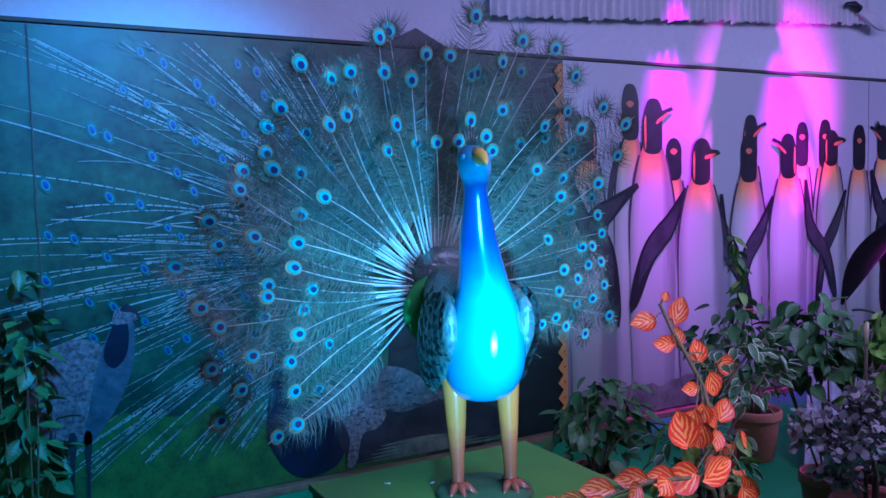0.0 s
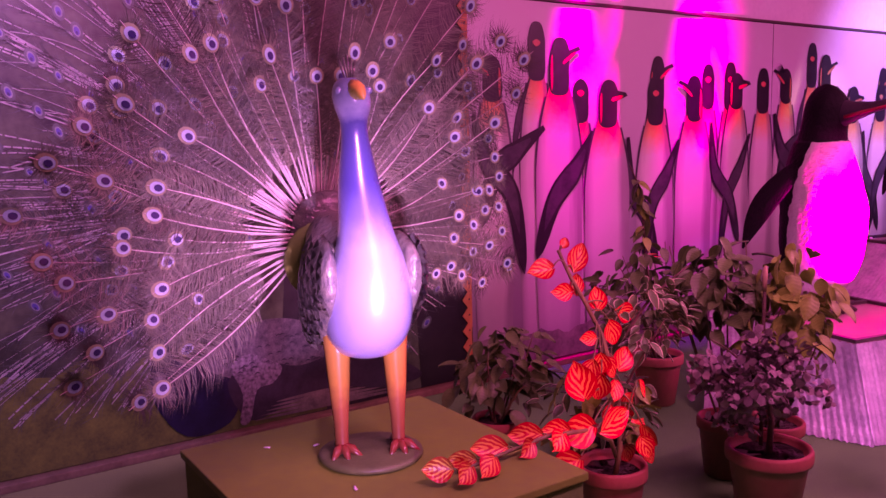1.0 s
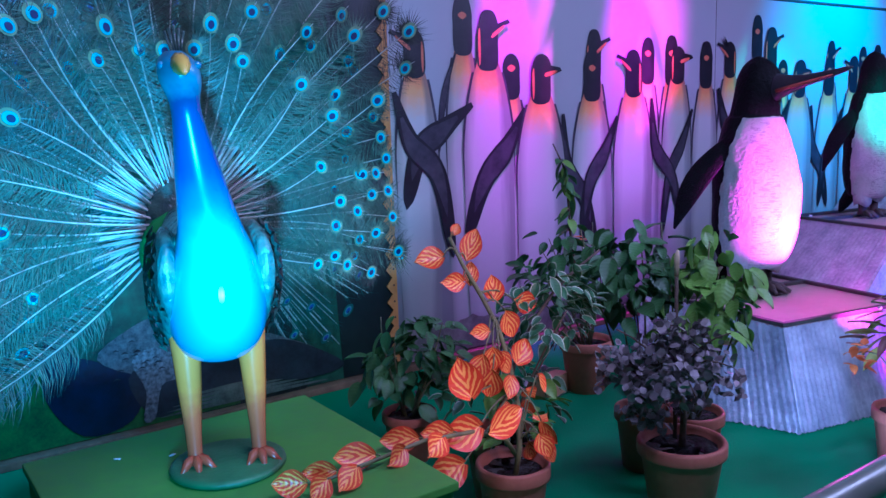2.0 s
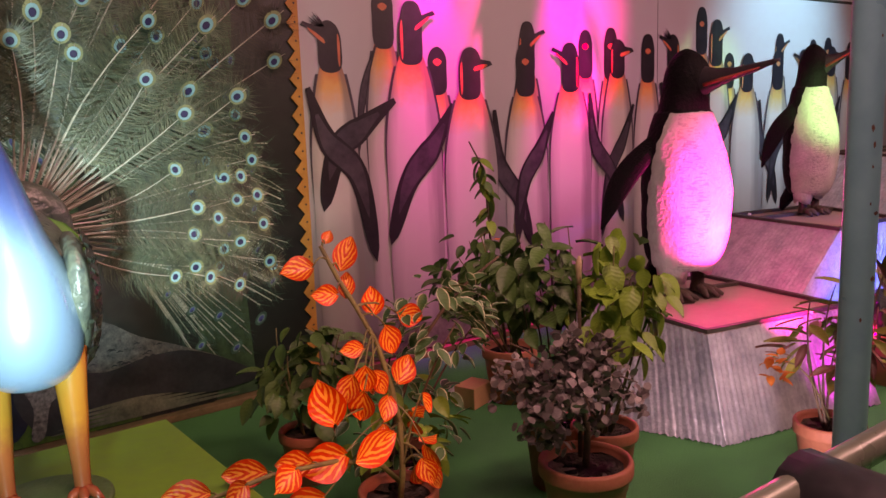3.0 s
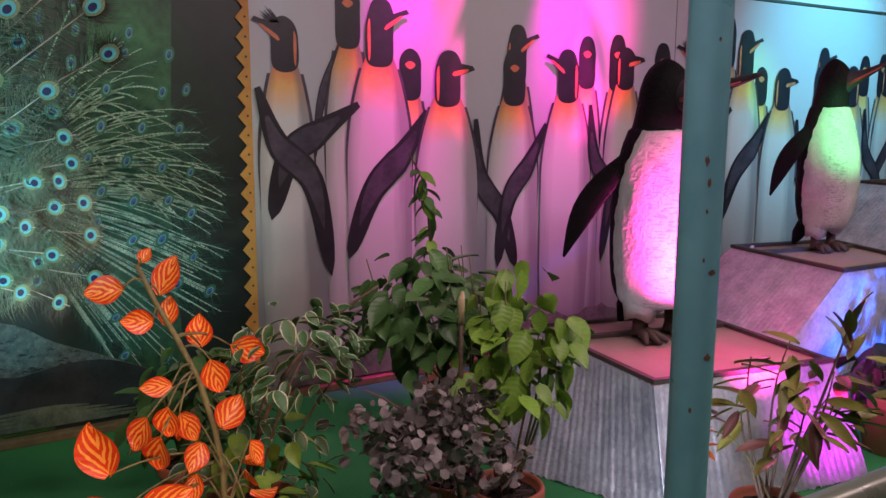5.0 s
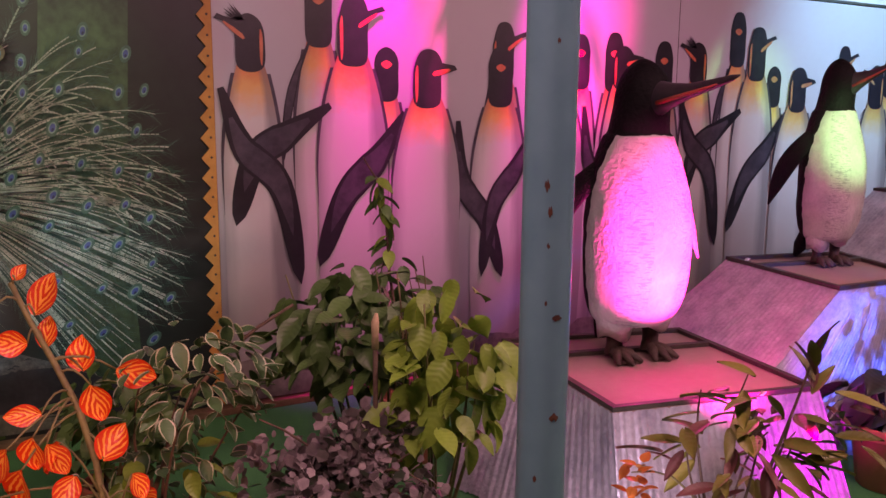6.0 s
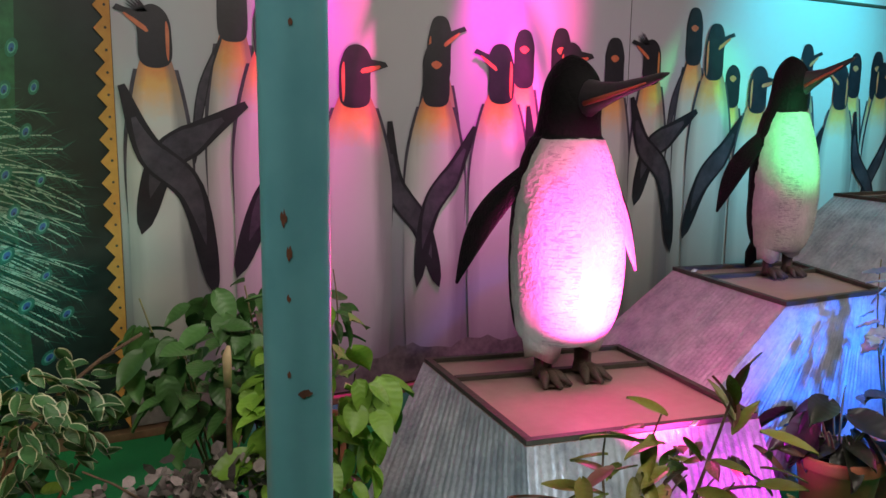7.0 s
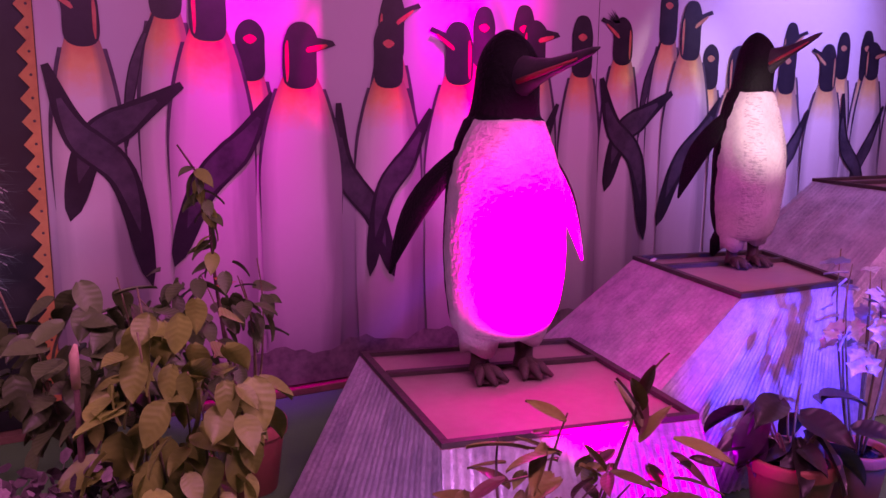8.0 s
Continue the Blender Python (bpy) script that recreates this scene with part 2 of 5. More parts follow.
M_BEAKY = mat("yellow_beak_paint", (0.8, 0.6, 0.1), (0.66, 0.45, 0.06), 10, 0.3, 0.05)
M_LOBE = mat("bright_green_paint", (0.06, 0.4, 0.06), (0.04, 0.28, 0.05), 8, 0.5, 0.1)
M_BASE = mat("statue_base_green", (0.06, 0.16, 0.05), (0.04, 0.1, 0.03), 8, 0.5, 0.2)
M_QUILL = mat("ivory_quill", (0.50, 0.50, 0.42), (0.32, 0.33, 0.27), 30, 0.4, 0.0, vary=0.2)
M_BARB = mat("teal_barb", (0.11, 0.17, 0.10), (0.035, 0.075, 0.05), 30, 0.45, 0.0, vary=0.35)
M_BARBDARK = mat("brown_barb", (0.05, 0.05, 0.035), (0.02, 0.025, 0.02), 30, 0.5, 0.0, vary=0.3)
M_EYEGOLD = mat("feather_eye_bronze", (0.2, 0.3, 0.14), (0.12, 0.2, 0.1), 40, 0.65, 0.0, vary=0.2)
M_EYETEAL = mat("feather_eye_teal", (0.05, 0.5, 0.5), (0.03, 0.36, 0.42), 40, 0.65, 0.0)
M_EYENAVY = mat("feather_eye_navy", (0.01, 0.02, 0.1), (0.008, 0.012, 0.05), 40, 0.6, 0.0)
M_PENGBLACK = mat("black_plaster", (0.007, 0.006, 0.007), (0.004, 0.003, 0.004), 16, 0.75, 0.8, 110)
M_PENGWHITE = mat("white_plaster", (0.56, 0.54, 0.52), (0.42, 0.40, 0.39), 9, 0.7, 0.6, 60)
M_PENGBEAK = mat("dark_beak", (0.06, 0.045, 0.05), (0.03, 0.02, 0.03), 12, 0.45, 0.1)
M_PENGBLACK.node_tree.nodes["Principled BSDF"].inputs["Specular IOR Level"].default_value = 0.2
M_PENGMOUTH = mat("beak_red_stripe", (0.6, 0.12, 0.08), (0.45, 0.07, 0.05), 12, 0.45, 0.0)
M_PENGFOOT = mat("brown_foot", (0.09, 0.055, 0.04), (0.05, 0.03, 0.025), 15, 0.6, 0.4)
M_FOIL = mat("crinkled_silver_sheet", (0.6, 0.62, 0.65), (0.30, 0.32, 0.37), 11, 0.38, 0.5, 55, metal=0.35)
M_BOARD = mat("pinkish_board", (0.40, 0.29, 0.25), (0.31, 0.21, 0.18), 3, 0.65, 0.06, 30)
M_FRAME = mat("dark_wood_frame", (0.07, 0.06, 0.045), (0.04, 0.033, 0.025), 12, 0.6, 0.2)
M_PIPE = mat("teal_pipe_paint", (0.13, 0.37, 0.43), (0.09, 0.29, 0.35), 5, 0.32, 0.08, 20, coat=0.3)
M_RUST = mat("rust", (0.16, 0.06, 0.03), (0.08, 0.03, 0.02), 40, 0.85, 0.3)
M_RAIL = mat("rail_grey_green", (0.2, 0.22, 0.16), (0.13, 0.15, 0.11), 6, 0.3, 0.05, 20, metal=0.3)
M_TERRA = mat("terracotta", (0.46, 0.15, 0.08), (0.36, 0.11, 0.06), 7, 0.65, 0.15, 50, vary=0.12)
M_SOIL = mat("soil", (0.07, 0.05, 0.035), (0.03, 0.022, 0.016), 30, 0.95, 1.0, 80)
M_STEM = mat("green_brown_stem", (0.2, 0.2, 0.07), (0.13, 0.11, 0.05), 30, 0.6, 0.1)
M_BARK = mat("bark", (0.17, 0.11, 0.07), (0.09, 0.06, 0.04), 30, 0.85, 0.6)
M_SAWN = mat("sawn_wood", (0.66, 0.5, 0.3), (0.5, 0.36, 0.2), 30, 0.7, 0.2)
M_CAN = mat("black_lamp_housing", (0.02, 0.02, 0.022), (0.012, 0.012, 0.014), 10, 0.4, 0.05)
M_CURTAIN = mat("pale_curtain", (0.7, 0.66, 0.7), (0.58, 0.54, 0.58), 4, 0.85, 0.2)
M_CARD = mat("orange_card", (0.62, 0.33, 0.16), (0.5, 0.26, 0.12), 6, 0.7, 0.05)
M_PAPER = mat("white_paper", (0.7, 0.68, 0.66), (0.58, 0.56, 0.55), 8, 0.7, 0.1)
L_RED = leaf_mat("striped_orange_leaf", (0.66, 0.055, 0.008), (0.85, 0.36, 0.05), None, 3.4, 0.18, 0.4)
L_GREEN = leaf_mat("fresh_green_leaf", (0.2, 0.37, 0.04), (0.12, 0.26, 0.035))
L_DARK = leaf_mat("dark_green_leaf", (0.07, 0.18, 0.045), (0.04, 0.12, 0.03))
L_VARI = leaf_mat("cream_edged_leaf", (0.03, 0.11, 0.04), (0.05, 0.15, 0.05), (0.40, 0.46, 0.30))
L_PURPLE = leaf_mat("purple_brown_leaf", (0.27, 0.23, 0.21), (0.09, 0.07, 0.075), None, 0, 0.65)
L_CROTON = leaf_mat("croton_leaf", (0.15, 0.22, 0.03), (0.2, 0.13, 0.03), None, 0, 0.4)
L_PINK = leaf_mat("pink_leaf", (0.26, 0.07, 0.08), (0.18, 0.08, 0.05), None, 0, 0.3)
L_BLACK = leaf_mat("maroon_ribbed_leaf", (0.05, 0.03, 0.035), (0.03, 0.05, 0.025), None, 0, 0.3, 0.3)
L_ICE = leaf_mat("frosted_leaf", (0.62, 0.72, 0.75), (0.4, 0.55, 0.6), None, 0, 0.2, 0.25)
L_FLOWER = leaf_mat("orange_petal", (0.75, 0.24, 0.04), (0.65, 0.16, 0.03), None, 0, 0.15)


def two_tone():
    """Plaster: a white shirt in front, black elsewhere, with a ragged painted edge."""
    m = mat("two_tone_plaster", (0.56, 0.54, 0.52), (0.42, 0.40, 0.39), 12, 0.7, 0.6, 60)
    n, l = m.node_tree.nodes, m.node_tree.links
    b = n["Principled BSDF"]
    white = b.inputs["Base Color"].links[0].from_socket

    def k(op, *vals):
        q = n.new("ShaderNodeMath")
        q.operation = op
        for i, v in enumerate(vals):
            if isinstance(v, (int, float)):
                q.inputs[i].default_value = v
            else:
                l.new(v, q.inputs[i])
        return q.outputs[0]

    tc, sep, ns = n.new("ShaderNodeTexCoord"), n.new("ShaderNodeSeparateXYZ"), n.new("ShaderNodeTexNoise")
    l.new(tc.outputs["UV"], sep.inputs[0])
    l.new(tc.outputs["Object"], ns.inputs["Vector"])
    ns.inputs["Scale"].default_value, ns.inputs["Detail"].default_value = 13, 5
    rag = k("SUBTRACT", ns.outputs["Fac"], 0.5)
    lim = k("SUBTRACT", 0.58, k("MULTIPLY", k("MAXIMUM", k("SUBTRACT", sep.outputs[1], 0.45), 0.0), 0.6))
    side = k("GREATER_THAN", k("MULTIPLY_ADD", rag, 0.10, lim), sep.outputs[0])
    top = k("LESS_THAN", k("MULTIPLY_ADD", rag, 0.022, sep.outputs[1]), 0.753)
    mix = n.new("ShaderNodeMix")
    mix.data_type = "RGBA"
    l.new(k("MULTIPLY", side, top), mix.inputs[0])
    mix.inputs[6].default_value = (0.005, 0.004, 0.005, 1)
    # short grey brush strokes down one side of the shirt
    stretch, strokes, dim = n.new("ShaderNodeMapping"), n.new("ShaderNodeTexNoise"), n.new("ShaderNodeMix")
    stretch.inputs["Scale"].default_value = (28, 28, 130)
    l.new(tc.outputs["Object"], stretch.inputs["Vector"])
    l.new(stretch.outputs["Vector"], strokes.inputs["Vector"])
    strokes.inputs["Scale"].default_value, strokes.inputs["Detail"].default_value = 1.0, 3
    band = k("MULTIPLY", k("GREATER_THAN", sep.outputs[0], 0.10), k("LESS_THAN", sep.outputs[0], 0.30))
    dark = k("MULTIPLY", k("GREATER_THAN", strokes.outputs["Fac"], 0.56), k("MULTIPLY", band, 0.45))
    dim.data_type = "RGBA"
    l.new(dark, dim.inputs[0])
    l.new(white, dim.inputs[6])
    dim.inputs[7].default_value = (0.2, 0.17, 0.2, 1)
    l.new(dim.outputs[2], mix.inputs[7])
    l.new(mix.outputs[2], b.inputs["Base Color"])
    b.inputs["Specular IOR Level"].default_value = 0.15
    return m


M_TWOTONE = two_tone()

# ---- building helpers ----


def part(name, bm, material, parent=None, label="", smooth=True):
    me = bpy.data.meshes.new(name)
    bm.to_mesh(me)
    bm.free()
    mats = material if isinstance(material, (list, tuple)) else [material]
    for k in mats:
        me.materials.append(k)
    if smooth:
        me.shade_smooth()
    ob = new(name, me)
    if parent:
        ob.parent = parent
    if label:
        ob["label"] = label
    return ob


def thing(name, at, label, category, group="", rz=0.0):
    ob = new(name)
    ob.matrix_world = pose(*at, 0, 0, rz)
    return tagged(ob, label, category, group)


def box(bm, x0, x1, y0, y1, z0, z1, bevel=0.0, m=0):
    r = bmesh.ops.create_cube(bm, size=1.0, matrix=Matrix.Translation(((x0 + x1) / 2, (y0 + y1) / 2, (z0 + z1) / 2)) @ Matrix.Diagonal((x1 - x0, y1 - y0, z1 - z0, 1)))
    fs = {f for v in r["verts"] for f in v.link_faces}
    for f in fs:
        f.material_index = m
    if bevel:
        es = {e for v in r["verts"] for e in v.link_edges}
        bmesh.ops.bevel(bm, geom=list(es), offset=bevel, segments=2, affect="EDGES", profile=0.6)


def rings(bm, loops, closed=True, cap=True, m=0):
    """Skin a list of vertex loops (lists of points)."""
    vs = [[bm.verts.new(p) for p in lp] for lp in loops]
    n = len(vs[0])
    for a, b in zip(vs, vs[1:]):
        for i in range(n if closed else n - 1):
            k = (i + 1) % n
            bm.faces.new((a[i], a[k], b[k], b[i])).material_index = m
    if cap and closed:
        bm.faces.new(list(reversed(vs[0]))).material_index = m
        bm.faces.new(vs[-1]).material_index = m
    return vs


def tube(bm, pts, radii, n=8, m=0):
    """A round bar along points, with a radius at each."""
    pts = [Vector(p) for p in pts]
    if not isinstance(radii, (list, tuple)):
        radii = [radii] * len(pts)
    loops, up = [], Vector((0.13, 0.21, 1)).normalized()
    for i, p in enumerate(pts):
        d = (pts[min(i + 1, len(pts) - 1)] - pts[max(i - 1, 0)]).normalized()
        s = d.cross(up)
        if s.length < 1e-3:
            s = d.cross(Vector((1, 0, 0)))
        s.normalize()
        t = s.cross(d)
        loops.append([p + radii[i] * (math.cos(a) * s + math.sin(a) * t) for a in (2 * math.pi * k / n for k in range(n))])
    return rings(bm, loops, m=m)


def bent(a, b, sag, n=6):
    """Points from a to b, bowed by the vector sag in the middle."""
    a, b, sag = Vector(a), Vector(b), Vector(sag)
    return [a.lerp(b, k / n) + sag * math.sin(math.pi * k / n) for k in range(n + 1)]


def lathe(bm, prof, n=28, m=0):
    return rings(bm, [[(r * math.cos(2 * math.pi * k / n), r * math.sin(2 * math.pi * k / n), z) for k in range(n)] for r, z in prof], cap=True, m=m)


def flat(bm, pts, y, m=0, uvs=None):
    """A flat shape in a plane parallel to the printed wall, facing the visitors."""
    f = bm.faces.new([bm.verts.new((x, y, z)) for x, z in pts])
    f.normal_update()
    if f.normal.y > 0:
        f.normal_flip()
    f.material_index = m
    return f


def leaf_mesh(name, length, width, material, tip=1.6, cup=0.15, droop=0.25, lobes=0.0, n=8):
    """One leaf from its stalk at the origin along +x, its face up, with u across and v along."""
    bm = bmesh.new()
    uv = bm.loops.layers.uv.new("uv")
    rows = []
    for i in range(n + 1):
        v = i / n
        w = width / 2 * (math.sin(math.pi * min(1, v * 0.97 + 0.015) ** (1 / tip)) ** 0.8)
        if lobes:
            w *= 1 - lobes * abs(math.sin(v * 9))
        row = []
        for k in range(5):
            u = k / 4 * 2 - 1
            row.append((bm.verts.new((length * v, w * u, cup * width * (abs(u) ** 1.5) * 0.6 - droop * length * v * v)), (k / 4, v)))
        rows.append(row)
    for a, b in zip(rows, rows[1:]):
        for k in range(4):
            q = (a[k], b[k], b[k + 1], a[k + 1])
            f = bm.faces.new([x[0] for x in q])
            f.smooth = True
            for loop, x in zip(f.loops, q):
                loop[uv].uv = x[1]
    bmesh.ops.remove_doubles(bm, verts=bm.verts, dist=0.0004)
    me = bpy.data.meshes.new(name)
    bm.to_mesh(me)
    bm.free()
    me.materials.append(material)
    return me


def place_leaf(me, parent, at, heading, pitch, roll, size, name="leaf"):
    ob = new(name, me)
    ob.parent = parent
    ob.matrix_basis = pose(*at) @ Euler((radians(roll), radians(pitch), radians(heading)), "XYZ").to_matrix().to_4x4() @ Matrix.Scale(size, 4)
    return ob


R = random.Random(7)

# ---- the shell of the place ----
bm = bmesh.new()
box(bm, -6, 9, -3.2, WALL + 0.12, FLOOR - 0.12, FLOOR)
tagged(part("floor", bm, M_FLOOR, smooth=False), "dark green carpeted floor of the display", "floor", kind="structure")
bm = bmesh.new()
box(bm, -6, 9, WALL + 0.02, WALL + 0.14, FLOOR, 3.0)
tagged(part("wall_north", bm, M_WALLPAINT, smooth=False), "pale painted wall behind the printed panels", "wall", kind="structure")
for nm, b in (("wall_south", (-6, 9, -3.3, -3.2)), ("wall_west", (-6.1, -6, -3.2, WALL + 0.14)), ("wall_east", (9, 9.1, -3.2, WALL + 0.14))):
    bm = bmesh.new()
    box(bm, *b, FLOOR, 3.0)
    tagged(part(nm, bm, M_PLAIN, smooth=False), "plain grey plastered wall", "wall", kind="structure")
bm = bmesh.new()
box(bm, -6.1, 9.1, -3.3, WALL + 0.14, 3.0, 3.1)
tagged(part("ceiling", bm, M_PLAIN, smooth=False), "plain grey ceiling", "ceiling", kind="structure")
bm = bmesh.new()
box(bm, -6, 9, WALL - 0.012, WALL + 0.02, TOP + 0.004, TOP + 0.022, 0.003)
tagged(part("trim", bm, M_FRAME, smooth=False), "thin dark trim along the top of the panels", "trim", kind="structure")
bm = bmesh.new()
box(bm, -6, 9, WALL - 0.05, WALL + 0.018, FLOOR, FLOOR + 0.035, 0.006)
tagged(part("baseboard", bm, M_WOOD, smooth=False), "low brown wooden batten along the foot of the wall", "baseboard", kind="structure")

# ---- printed wall panels ----
PANEL = 2.69


def smooth_outline(pts, n=4):
    """Closed outline rounded through its points."""
    out, k = [], len(pts)
    for i in range(k):
        p0, p1, p2, p3 = (Vector(pts[(i + j - 1) % k]) for j in range(4))
        for s in range(n):
            t = s / n
            out.append(0.5 * ((2 * p1) + (p2 - p0) * t + (2 * p0 - 5 * p1 + 4 * p2 - p3) * t * t + (3 * p1 - p0 - 3 * p2 + p3) * t ** 3))
    return [(p.x, p.y) for p in out]


def bird_shape(panel, x, neck, crown, half, face, layer, up=0.0, foot=0.16):
    """A standing black-and-white bird as flat printed shapes: plumage, head, bill."""
    y = WALL - 0.004 - 0.0012 * layer
    h = neck - foot
    bm = bmesh.new()
    uv = bm.loops.layers.uv.new("uv")
    rows = []
    for i in range(25):
        v = i / 24
        w = half * (0.40 + 0.60 * math.sin(math.pi / 2 * min(1, (1 - v) / 0.36)) ** 0.85) * (1 - 0.12 * max(0, 0.3 - v) / 0.3)
        z = foot + h * v
        rows.append([(bm.verts.new((x + w * s, y, z)), (0.5 + s / 2, v)) for s in (-1, -0.5, 0, 0.5, 1)])
    for a, b in zip(rows, rows[1:]):
        for k in range(4):
            q = (a[k], a[k + 1], b[k + 1], b[k])
            f = bm.faces.new([c[0] for c in q])
            for loop, c in zip(f.loops, q):
                loop[uv].uv = c[1]
    for sg in (-1, 1):
        edge = []
        for i in range(13, 24):
            v = i / 24
            w = half * (0.40 + 0.60 * math.sin(math.pi / 2 * min(1, (1 - v) / 0.36)) ** 0.85) * (1 - 0.12 * max(0, 0.3 - v) / 0.3)
            edge.append((x + sg * w, foot + h * v, 0.001 + 0.015 * min(1, (i - 13) / 6)))
        for p, q in zip(edge, edge[1:]):
            flat(bm, [p[:2], (p[0] + sg * p[2], p[1]), (q[0] + sg * q[2], q[1]), q[:2]], y + 0.0002, 3)
    hw, hc = 0.066 + 0.22 * (half - 0.11), (neck + crown) / 2
    hh = (crown - neck) / 2 + 0.03
    lean = face * hw * 0.10
    out = [(x - hw * 0.86, neck - 0.03), (x - hw * 0.93, hc - 0.02), (x - hw * 0.92 + lean, hc + 0.04), (x - hw * 0.58 + lean, crown - 0.018), (x + lean, crown), (x + hw * 0.58 + lean, crown - 0.018), (x + hw * 0.92 + lean, hc + 0.04), (x + hw * 0.93, hc - 0.02), (x + hw * 0.86, neck - 0.03), (x, neck - 0.058)]
    flat(bm, smooth_outline(out), y - 0.0005, 1)
    zb = hc + 0.02
    if face:
        flat(bm, [(x + face * hw * 0.6, zb + 0.035), (x + face * (hw + 0.07), zb + 0.02 + up), (x + face * (hw + 0.085), zb + up), (x + face * (hw + 0.05), zb - 0.012 + up), (x + face * hw * 0.6, zb - 0.04)], y - 0.0007, 1)
        flat(bm, smooth_outline([(x + face * hw * 0.45, zb - 0.012), (x + face * (hw + 0.04), zb + 0.004 + up * 0.7), (x + face * (hw + 0.035), zb - 0.014 + up * 0.7), (x + face * hw * 0.45, zb - 0.035)], 2), y - 0.0010, 2)
        flat(bm, smooth_outline([(x - face * hw * 0.62, hc + 0.03), (x - face * hw * 0.80, hc - 0.005), (x - face * hw * 0.74, neck - 0.025), (x - face * hw * 0.60, neck + 0.01)], 3), y - 0.0009, 2)
    else:
        flat(bm, smooth_outline([(x - 0.03, zb), (x, zb + 0.018), (x + 0.03, zb), (x, zb - 0.022)], 3), y - 0.0010, 2)
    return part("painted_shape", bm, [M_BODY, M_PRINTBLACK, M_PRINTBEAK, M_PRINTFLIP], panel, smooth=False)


def flipper_shape(panel, line, wide, layer):
    """A long paddle-shaped flipper, black with a lighter grey sheen along its middle."""
    y = WALL - 0.004 - 0.0012 * layer
    pts = [Vector(q) for q in line]
    pts = [2 * pts[0] - pts[1]] + pts + [2 * pts[-1] - pts[-2]]

    def run(u):
        k = min(2, int(u * 3))
        v = u * 3 - k
        p0, p1, p2, p3 = pts[k:k + 4]
        return 0.5 * (2 * p1 + (p2 - p0) * v + (2 * p0 - 5 * p1 + 4 * p2 - p3) * v * v + (3 * p1 - p0 - 3 * p2 + p3) * v ** 3)

    bm = bmesh.new()
    for w0, lift, m, t0, t1 in ((wide, 0.0, 0, 0.0, 1.0), (wide * 0.80, 0.0003, 1, 0.16, 0.84)):
        left, right = [], []
        for k in range(21):
            f = k / 20
            u = t0 + (t1 - t0) * f
            p = run(u)
            d = (run(min(1, u + 0.02)) - run(max(0, u - 0.02))).normalized()
            w = w0 * (0.22 + 0.78 * min(1, u / 0.40)) * (1 - 0.45 * max(0, u - 0.55) / 0.45) * max(0.0, 1 - max(0, (f - 0.84) / 0.16) ** 2) ** 0.5
            if m:
                w *= math.sin(math.pi * (0.05 + 0.93 * f)) ** 0.6
            nrm = Vector((-d.y, d.x)) * max(w, 0.0006)
            left.append(p + nrm)
            right.append(p - nrm)
        for k in range(20):
            flat(bm, [left[k], left[k + 1], right[k + 1], right[k]], y - lift, m)
    return part("painted_flipper", bm, [M_PRINTBLACK, M_PRINTFLIP], panel, smooth=False)


